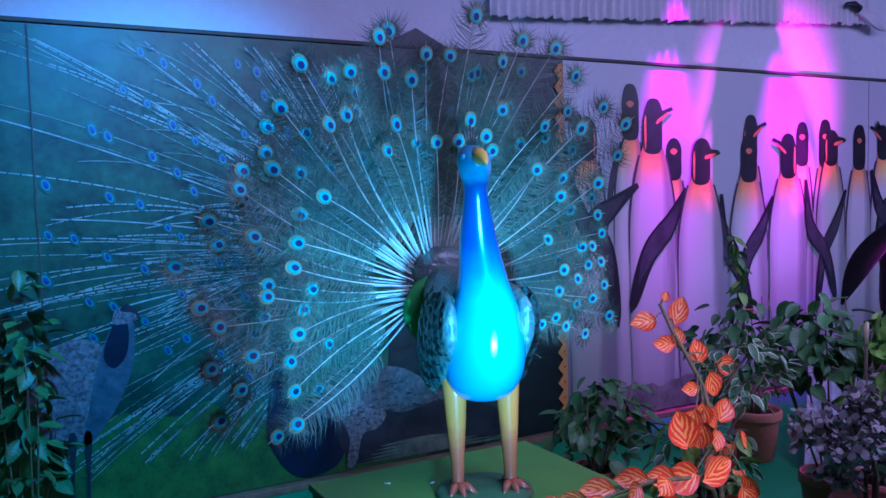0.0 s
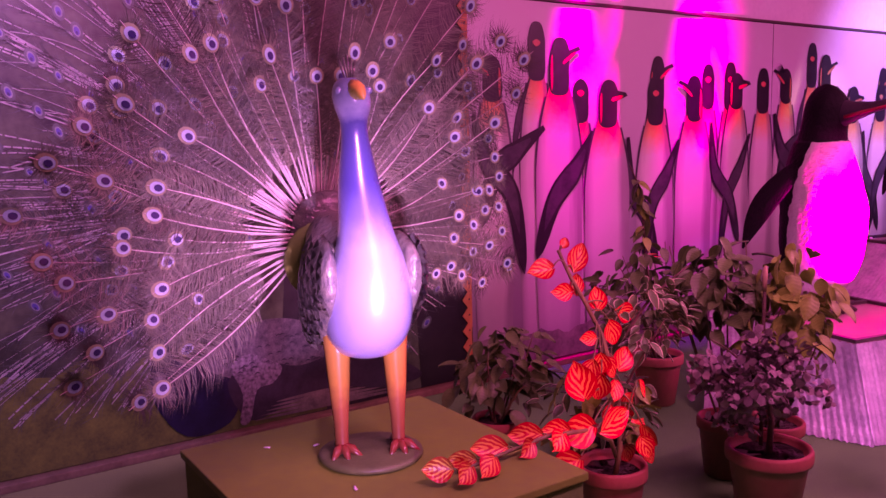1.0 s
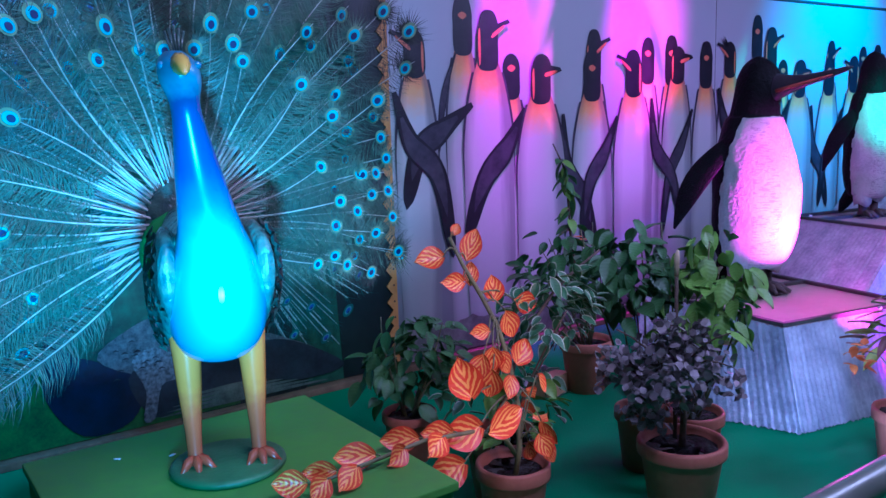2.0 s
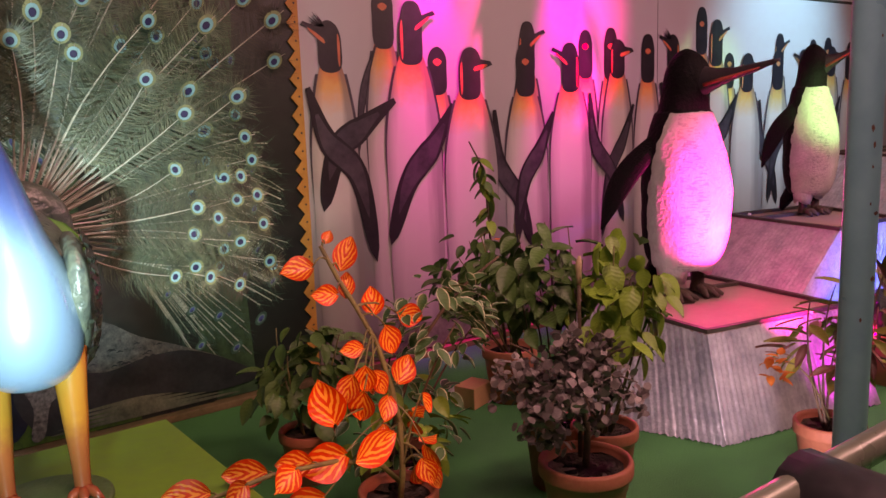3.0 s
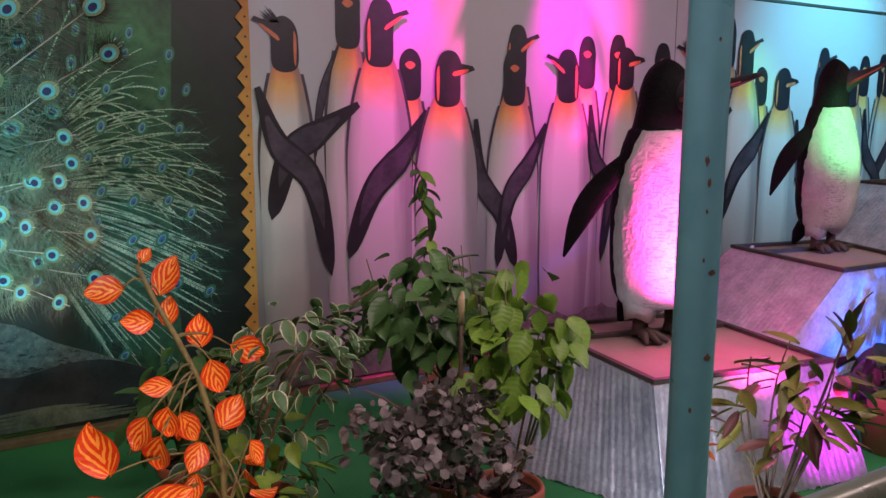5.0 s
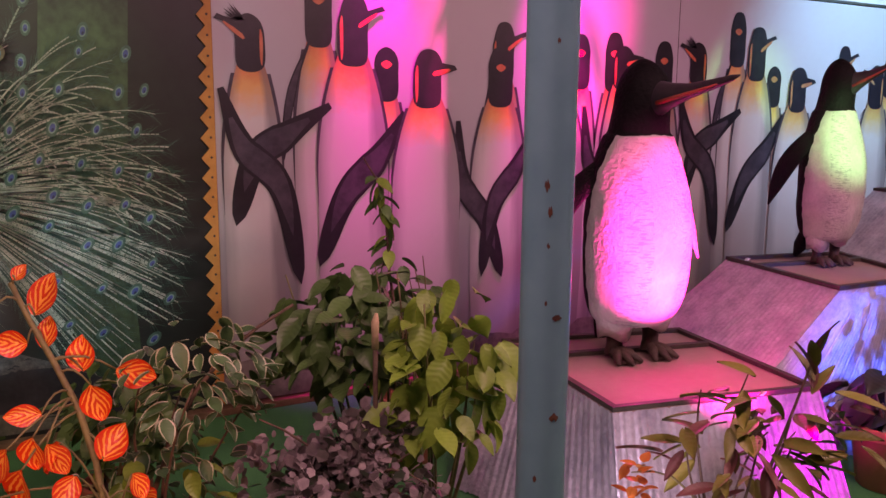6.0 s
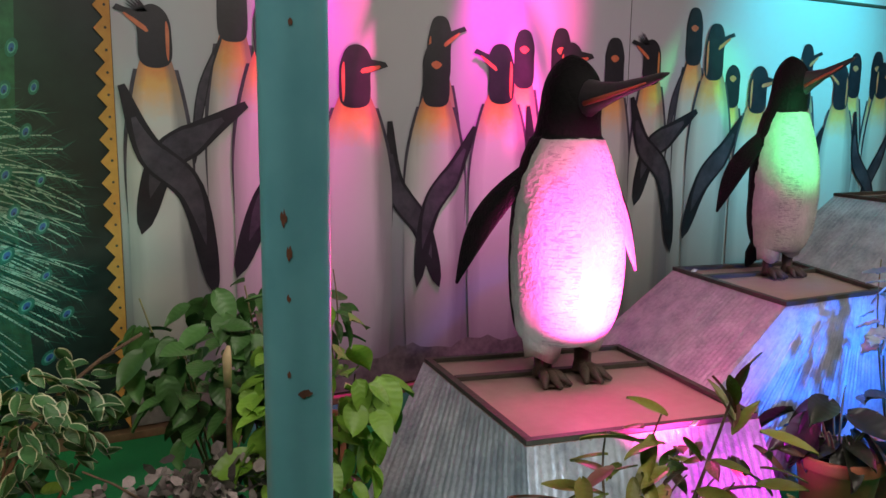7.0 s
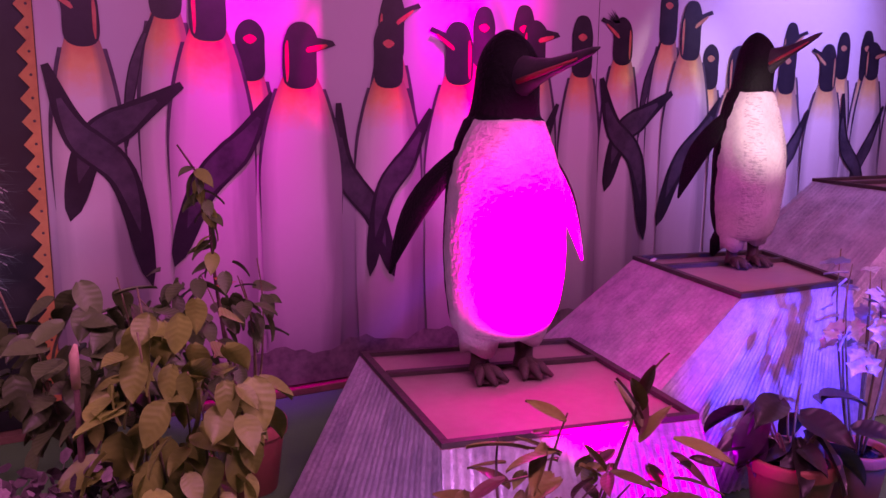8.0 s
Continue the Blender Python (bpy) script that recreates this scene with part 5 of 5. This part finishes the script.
SPRAYS = [  # where on the main stem, stalk end, direction of the blade, size
    (0.93, (0.52, 1.34, 1.005), (-1, 0.1, 0.02), 0.95), (0.90, (0.60, 1.33, 0.985), (0.45, 0, 1.0), 0.98),
    (0.82, (0.58, 1.32, 0.925), (-1, 0, 0.1), 0.80), (0.82, (0.615, 1.33, 0.905), (0.2, 0.2, 1), 0.72),
    (0.72, (0.69, 1.31, 0.85), (-0.05, 0, 1), 0.88), (0.72, (0.76, 1.30, 0.845), (1, -0.1, -0.35), 0.98),
    (0.68, (0.70, 1.27, 0.825), (0.25, -0.1, -1), 0.95), (0.62, (0.595, 1.22, 0.79), (-1, -0.1, 0.1), 0.70),
    (0.50, (0.715, 1.24, 0.655), (0.55, 0, 0.9), 0.98),
]
LOW_SPRAYS = [
    (0.60, (0.575, 1.18, 0.755), (-0.05, 0, -1), 0.86), (0.60, (0.60, 1.18, 0.735), (0.5, 0, -1), 0.80),
    (0.58, (0.525, 1.16, 0.745), (-0.45, 0, -1), 0.85), (0.56, (0.55, 1.15, 0.70), (-0.15, 0.1, -1), 1.0),
    (0.36, (0.43, 1.10, 0.655), (-0.35, 0, 1.0), 1.3), (0.34, (0.44, 1.08, 0.575), (-1, -0.05, -0.05), 1.35),
    (0.34, (0.47, 1.08, 0.545), (1, 0, 0.35), 1.3), (0.30, (0.36, 1.05, 0.50), (-1, 0, -0.2), 1.25),
]
for base, at, out, size in SPRAYS + LOW_SPRAYS:
    red_spray(base, at, out, size)
for k in range(11):  # hanging blades low down round the stem and the rim
    b = along(main, rr.uniform(0.12, 0.5)) + o
    q = rr.uniform(-2.9, 0.6)
    end = b + Vector((0.075 * math.cos(q), 0.075 * math.sin(q), rr.uniform(-0.02, 0.05)))
    red_spray(rr.uniform(0.1, 0.45), end, (math.cos(q), math.sin(q), rr.uniform(-2.2, -0.3)), rr.uniform(0.7, 0.95), 0.7)
for k in range(9):
    b = along(droop, 0.46 + 0.53 * k / 8)
    s = -1 if k % 2 else 1
    end = b + Vector((-0.012, 0.012 * s, 0.006))
    stem(red, bent(b, end, (0, 0, 0.004), 2), 0.0026, 0.002, M_STEM, "stalk")
    red_leaf(end, (-1, 0.5 * s - 0.2, 0.15 * s - 0.05), rr.uniform(0.75, 1.0), 0.5)
red_spray(0.985, (0.566, 1.345, 1.065), (0.5, 0, 0.9), 0.45, 0.8)


def leafy(name, at, label, meshes, shape, count, seed, potr=0.0, poth=0.25, stems=6, stemmat=M_STEM, size=(0.8, 1.2), droop=0.0, root=None, trunk=None, hang=20):
    """A bush: stems from the pot fan out into an ellipsoid (centre, radii, in the plant's own frame) with leaves on them."""
    rr = random.Random(seed)
    pl = thing(name, at, label, "plant")
    if potr:
        pot(pl, potr, poth)
    c, rad = Vector(shape[0]), Vector(shape[1])
    root = Vector(root or (0, 0, poth * 0.86 if potr else 0.0))
    lines = []
    for k in range(stems):
        a = 2 * math.pi * k / stems + rr.uniform(-0.4, 0.4)
        e = c + Vector((rad.x * math.cos(a) * rr.uniform(0.4, 0.95), rad.y * math.sin(a) * rr.uniform(0.4, 0.95), rad.z * rr.uniform(-0.5, 0.95)))
        pts = bent(root + Vector((0.02 * math.cos(a), 0.02 * math.sin(a), 0)), e, (0.03 * math.cos(a), 0.03 * math.sin(a), 0.06), 6)
        stem(pl, pts, 0.005, 0.002, stemmat)
        lines.append(pts)
    for k in range(count):
        while True:
            v = Vector((rr.uniform(-1, 1), rr.uniform(-1, 1), rr.uniform(-1, 1)))
            if 0.25 < v.length < 1:
                break
        v *= rr.uniform(0.85, 1.12)
        p = c + Vector((v.x * rad.x, v.y * rad.y, v.z * rad.z))
        hd = math.degrees(math.atan2(v.y, v.x)) + rr.uniform(-60, 60)
        place_leaf(meshes[rr.randrange(len(meshes))], pl, p, hd, rr.uniform(-25, hang + 45), rr.uniform(-35, 35), rr.uniform(*size))
    return pl, lines


def tiny_leaf_crown(parent, c, rad, count, seed, material, r0=0.011, r1=0.02):
    """Many small round leaves as one crown with an uneven outline."""
    rr = random.Random(seed)
    bm = bmesh.new()
    uv = bm.loops.layers.uv.new("uv")
    clumps = [Vector((rr.gauss(0, 0.5), rr.gauss(0, 0.5), rr.gauss(0, 0.5))) for _ in range(46)]
    for k in range(count):
        v = clumps[rr.randrange(46)] + Vector((rr.gauss(0, 0.16), rr.gauss(0, 0.16), rr.gauss(0, 0.16)))
        if v.length > 0.98:
            continue
        p = Vector(c) + Vector((v.x * rad[0], v.y * rad[1], v.z * rad[2]))
        m = Euler((rr.uniform(-1.2, 1.2), rr.uniform(-1.2, 1.2), rr.uniform(0, 6.3))).to_matrix()
        r = rr.uniform(r0, r1)
        pts = [(1.25, 0, 0), (0.5, 0.85, 0.18), (-0.6, 0.8, 0.12), (-1.1, 0, 0), (-0.6, -0.8, 0.12), (0.5, -0.85, 0.18)]
        f = bm.faces.new([bm.verts.new(p + m @ (Vector(q) * r)) for q in pts])
        for loop, q in zip(f.loops, pts):
            loop[uv].uv = (0.5 + q[1] / 2, 0.5 + q[0] / 2.5)
    return tagged(part("crown", bm, material, parent, smooth=False), kind="stuff")


# small-leaved standard bush in its pot
purple = thing("small_leaved_bush", (1.296, 1.065, FLOOR), "purple-brown small-leaved bush on a thin trunk in a clay pot", "plant")
pot(purple, 0.15, 0.255)
stem(purple, [(0, 0, 0.22), (0.01, 0, 0.35), (-0.02, 0.01, 0.52)], 0.013, 0.009, M_BARK, "trunk")
for k in range(9):
    a = 2 * math.pi * k / 9
    stem(purple, bent((-0.02, 0.01, 0.40 + 0.012 * k), (-0.06 + 0.2 * math.cos(a), 0.2 * math.sin(a), 0.55 + 0.12 * math.sin(k * 2)), (0, 0, 0.03), 4), 0.005, 0.002, M_BARK, "branch")
tiny_leaf_crown(purple, (-0.07, 0.0, 0.50), (0.27, 0.25, 0.19), 2300, 5, L_PURPLE, 0.008, 0.018)
stem(purple, [(0.04, 0.06, 0.22), (0.05, 0.07, 0.6), (0.05, 0.071, 0.865)], 0.008, 0.006, M_BARK, "cut_stake")
bm = bmesh.new()
tube(bm, [(0.05, 0.071, 0.80), (0.05, 0.071, 0.868), (0.054, 0.071, 0.89)], [0.009, 0.010, 0.004], 8)
part("cut_end", bm, M_SAWN, purple, "pale freshly cut wood")

g1 = [leaf_mesh("leaf", 0.095, 0.066, L_GREEN, 1.25, 0.2, 0.35), leaf_mesh("leaf", 0.08, 0.06, L_GREEN, 1.2, 0.3, 0.2), leaf_mesh("leaf", 0.07, 0.046, L_GREEN, 1.3, 0.2, 0.45)]
d1 = [leaf_mesh("leaf", 0.09, 0.055, L_DARK, 1.3, 0.2, 0.3), leaf_mesh("leaf", 0.075, 0.05, L_DARK, 1.25, 0.25, 0.4)]
v1 = [leaf_mesh("leaf", 0.062, 0.036, L_VARI, 1.35, 0.2, 0.3), leaf_mesh("leaf", 0.05, 0.032, L_VARI, 1.3, 0.25, 0.2)]
c1 = [leaf_mesh("leaf", 0.14, 0.048, L_CROTON, 1.2, 0.2, 0.3), leaf_mesh("leaf", 0.15, 0.05, L_CROTON, 1.15, 0.3, 0.25), leaf_mesh("leaf", 0.13, 0.046, L_CROTON, 1.2, 0.25, 0.1), leaf_mesh("leaf", 0.14, 0.045, L_PINK, 1.15, 0.3, 0.2)]
b1 = [leaf_mesh("leaf", 0.17, 0.095, L_BLACK, 1.2, 0.3, 0.35), leaf_mesh("leaf", 0.15, 0.08, L_BLACK, 1.2, 0.35, 0.5)]
i1 = [leaf_mesh("leaf", 0.09, 0.085, L_ICE, 1.4, 0.15, 0.15, lobes=0.55, n=16)]

leafy("broad_leaved_plant", (1.58, 1.24, FLOOR), "bright green broad-leaved trailing plant in a clay pot", g1, ((-0.04, -0.09, 0.70), (0.17, 0.15, 0.25)), 118, 21, 0.12, 0.24, 10, hang=40)
leafy("leafy_pot_plant", (1.47, 1.38, FLOOR), "dark green leafy plant standing behind the small bush", d1, ((-0.10, 0.0, 0.78), (0.21, 0.17, 0.19)), 135, 22, 0.11, 0.24, 8)
ivy, ivy_lines = leafy("variegated_ivy", (0.87, 1.50, FLOOR), "cream-edged ivy hanging from a clay pot", v1, ((0.08, -0.16, 0.72), (0.20, 0.16, 0.15)), 130, 23, 0.14, 0.26, 4, stemmat=M_BARK)
stem(ivy, bent((-0.05, 0, 0.24), (0.34, -0.14, 0.88), (-0.05, 0, 0.1), 6), 0.008, 0.004, M_BARK, "branch")
rr = random.Random(77)
for k in range(120):  # low growth over the pot's rim
    q, h = rr.uniform(0, 6.28), rr.uniform(0.0, 1.0)
    rad = (0.10 + 0.11 * math.sin(math.pi * h)) * rr.uniform(0.5, 1.1)
    place_leaf(v1[k % 2] if k % 3 else g1[2], ivy, (rad * math.cos(q), rad * math.sin(q), 0.22 + 0.30 * h), math.degrees(q) + rr.uniform(-60, 60), rr.uniform(-30, 60), rr.uniform(-35, 35), rr.uniform(0.8, 1.2))
vine, vine_lines = leafy("climbing_vine", (1.95, 2.15, FLOOR), "thin climbing vine with green leaves in a clay pot", d1, ((-0.17, -0.02, 0.62), (0.25, 0.2, 0.22)), 90, 24, 0.13, 0.26, 8)
tall = [Vector(p) for p in ((-0.02, 0, 0.24), (-0.08, -0.03, 0.55), (-0.10, 0.0, 0.78), (-0.11, 0.01, 1.0), (-0.14, 0.01, 1.12), (-0.20, 0.01, 1.215))]
stem(vine, tall, 0.008, 0.003, M_BARK, "tall_shoot")
rr = random.Random(31)
for k in range(26):
    b = along(tall, 0.42 + 0.42 * k / 25)
    place_leaf(d1[k % 2] if k % 3 else g1[2], vine, b, heading_to_view(rr, 110), rr.uniform(0, 70), rr.uniform(-40, 40), rr.uniform(0.7, 1.1))
for x, y, z in ((-0.09, -0.04, 0.774), (-0.07, -0.05, 0.76), (-0.1, -0.05, 0.75)):
    for k in range(5):
        place_leaf(bpy.data.meshes.get("petal") or leaf_mesh("petal", 0.028, 0.02, L_FLOWER, 1.5), vine, (x, y, z), 72 * k, -20, 0, 1, "petal")
leafy("rear_pot_plant", (0.82, 2.02, FLOOR), "small dark leafy plant in a clay pot", d1, ((0.04, 0, 0.40), (0.22, 0.17, 0.20)), 125, 26, 0.11, 0.2, 6)
leafy("wall_climber", (-1.34, 2.80, FLOOR), "dark green climbing plant against the printed wall", d1, ((0, 0, 0.62), (0.13, 0.12, 0.56)), 120, 27, 0.0, 0.2, 7, root=(0, 0, 0))
cro, cro_lines = leafy("croton_plant", (2.18, 0.74, FLOOR), "croton with yellow-green and pink leaves in a clay pot", c1, ((0.08, -0.02, 0.55), (0.29, 0.18, 0.16)), 84, 28, 0.12, 0.24, 11, stemmat=M_BARK, hang=0, size=(0.55, 0.95))
stem(cro, bent((0.05, 0, 0.24), (0.21, -0.07, 0.78), (0.02, 0, 0.03), 5), 0.006, 0.003, M_BARK, "tall_shoot")
for k in range(7):
    place_leaf(c1[3 if k % 2 else 0], cro, (0.21, -0.07, 0.66 + 0.018 * k), 51 * k, -55 - 4 * k, 0, 0.75)
for k in range(16):
    at = (-0.30 + 0.02 * rr.uniform(-1, 3), 0.05 + 0.04 * rr.uniform(-1, 1), 0.50 + 0.05 * rr.uniform(-1.2, 1))
    place_leaf(bpy.data.meshes["petal"], cro, at, rr.uniform(0, 360), rr.uniform(-60, 40), 0, 1.4, "petal")
stem(cro, bent((0, 0, 0.24), (-0.29, 0.05, 0.50), (0, 0, 0.08), 5), 0.004, 0.002, M_STEM, "flower_stalk")
leafy("ribbed_leaf_plant", (3.44, 1.10, FLOOR), "maroon ribbed-leaf plant in a red clay pot", b1, ((0.02, 0, 0.36), (0.17, 0.15, 0.10)), 22, 29, 0.15, 0.25, 9, hang=10)
ice, ice_lines = leafy("frosted_leaf_spray", (3.74, 1.08, FLOOR), "spray of shiny frosted artificial leaves in a clay pot", i1, ((0.0, 0.02, 0.70), (0.13, 0.10, 0.20)), 44, 30, 0.11, 0.22, 8)

# ---- loose things ----
bm = bmesh.new()
box(bm, -0.075, 0.075, -0.055, 0.055, 0, 0.10, 0.004)
card = tagged(part("cardboard_block", bm, M_CARD, smooth=False), "small orange cardboard block on the carpet", "box")
card.matrix_world = pose(1.78, 2.22, FLOOR, 0, 0, 18)
bm = bmesh.new()
rr = random.Random(41)
rings(bm, [[(0.14 * (i / 6 - 0.5), 0.10 * (j / 4 - 0.5), 0.012 + 0.02 * rr.random()) for i in range(7)] for j in range(5)], closed=False)
paper = tagged(part("crumpled_paper", bm, M_PAPER), "crumpled white paper lying by the pots", "paper")
paper.modifiers.new("thickness", "SOLIDIFY").thickness = 0.003
paper.matrix_world = pose(1.80, 2.36, FLOOR - 0.008, 0, 0, 20)
for k, (x, y, z) in enumerate(((-0.42, 1.46, PT), (-0.3, 1.40, PT), (-0.35, 1.08, PT), (3.62, 1.98, P2Z), (2.78, 1.15, P1Z))):
    bm = bmesh.new()
    a = R.uniform(0, 3)
    w = 0.05 if k > 2 else 0.018
    rings(bm, [[(w * (i / 3 - 0.5), w * 0.35 * (j - 0.5), 0.002 + 0.006 * R.random() * (1 + k // 3)) for i in range(4)] for j in range(2)], closed=False)
    ob = tagged(part("litter_scrap", bm, M_PAPER), "small pale scrap of litter", "litter")
    ob.modifiers.new("thickness", "SOLIDIFY").thickness = 0.0015
    ob.matrix_world = pose(x, y, z + 0.002 + (0.016 if k > 2 else 0), 0, 0, math.degrees(a))
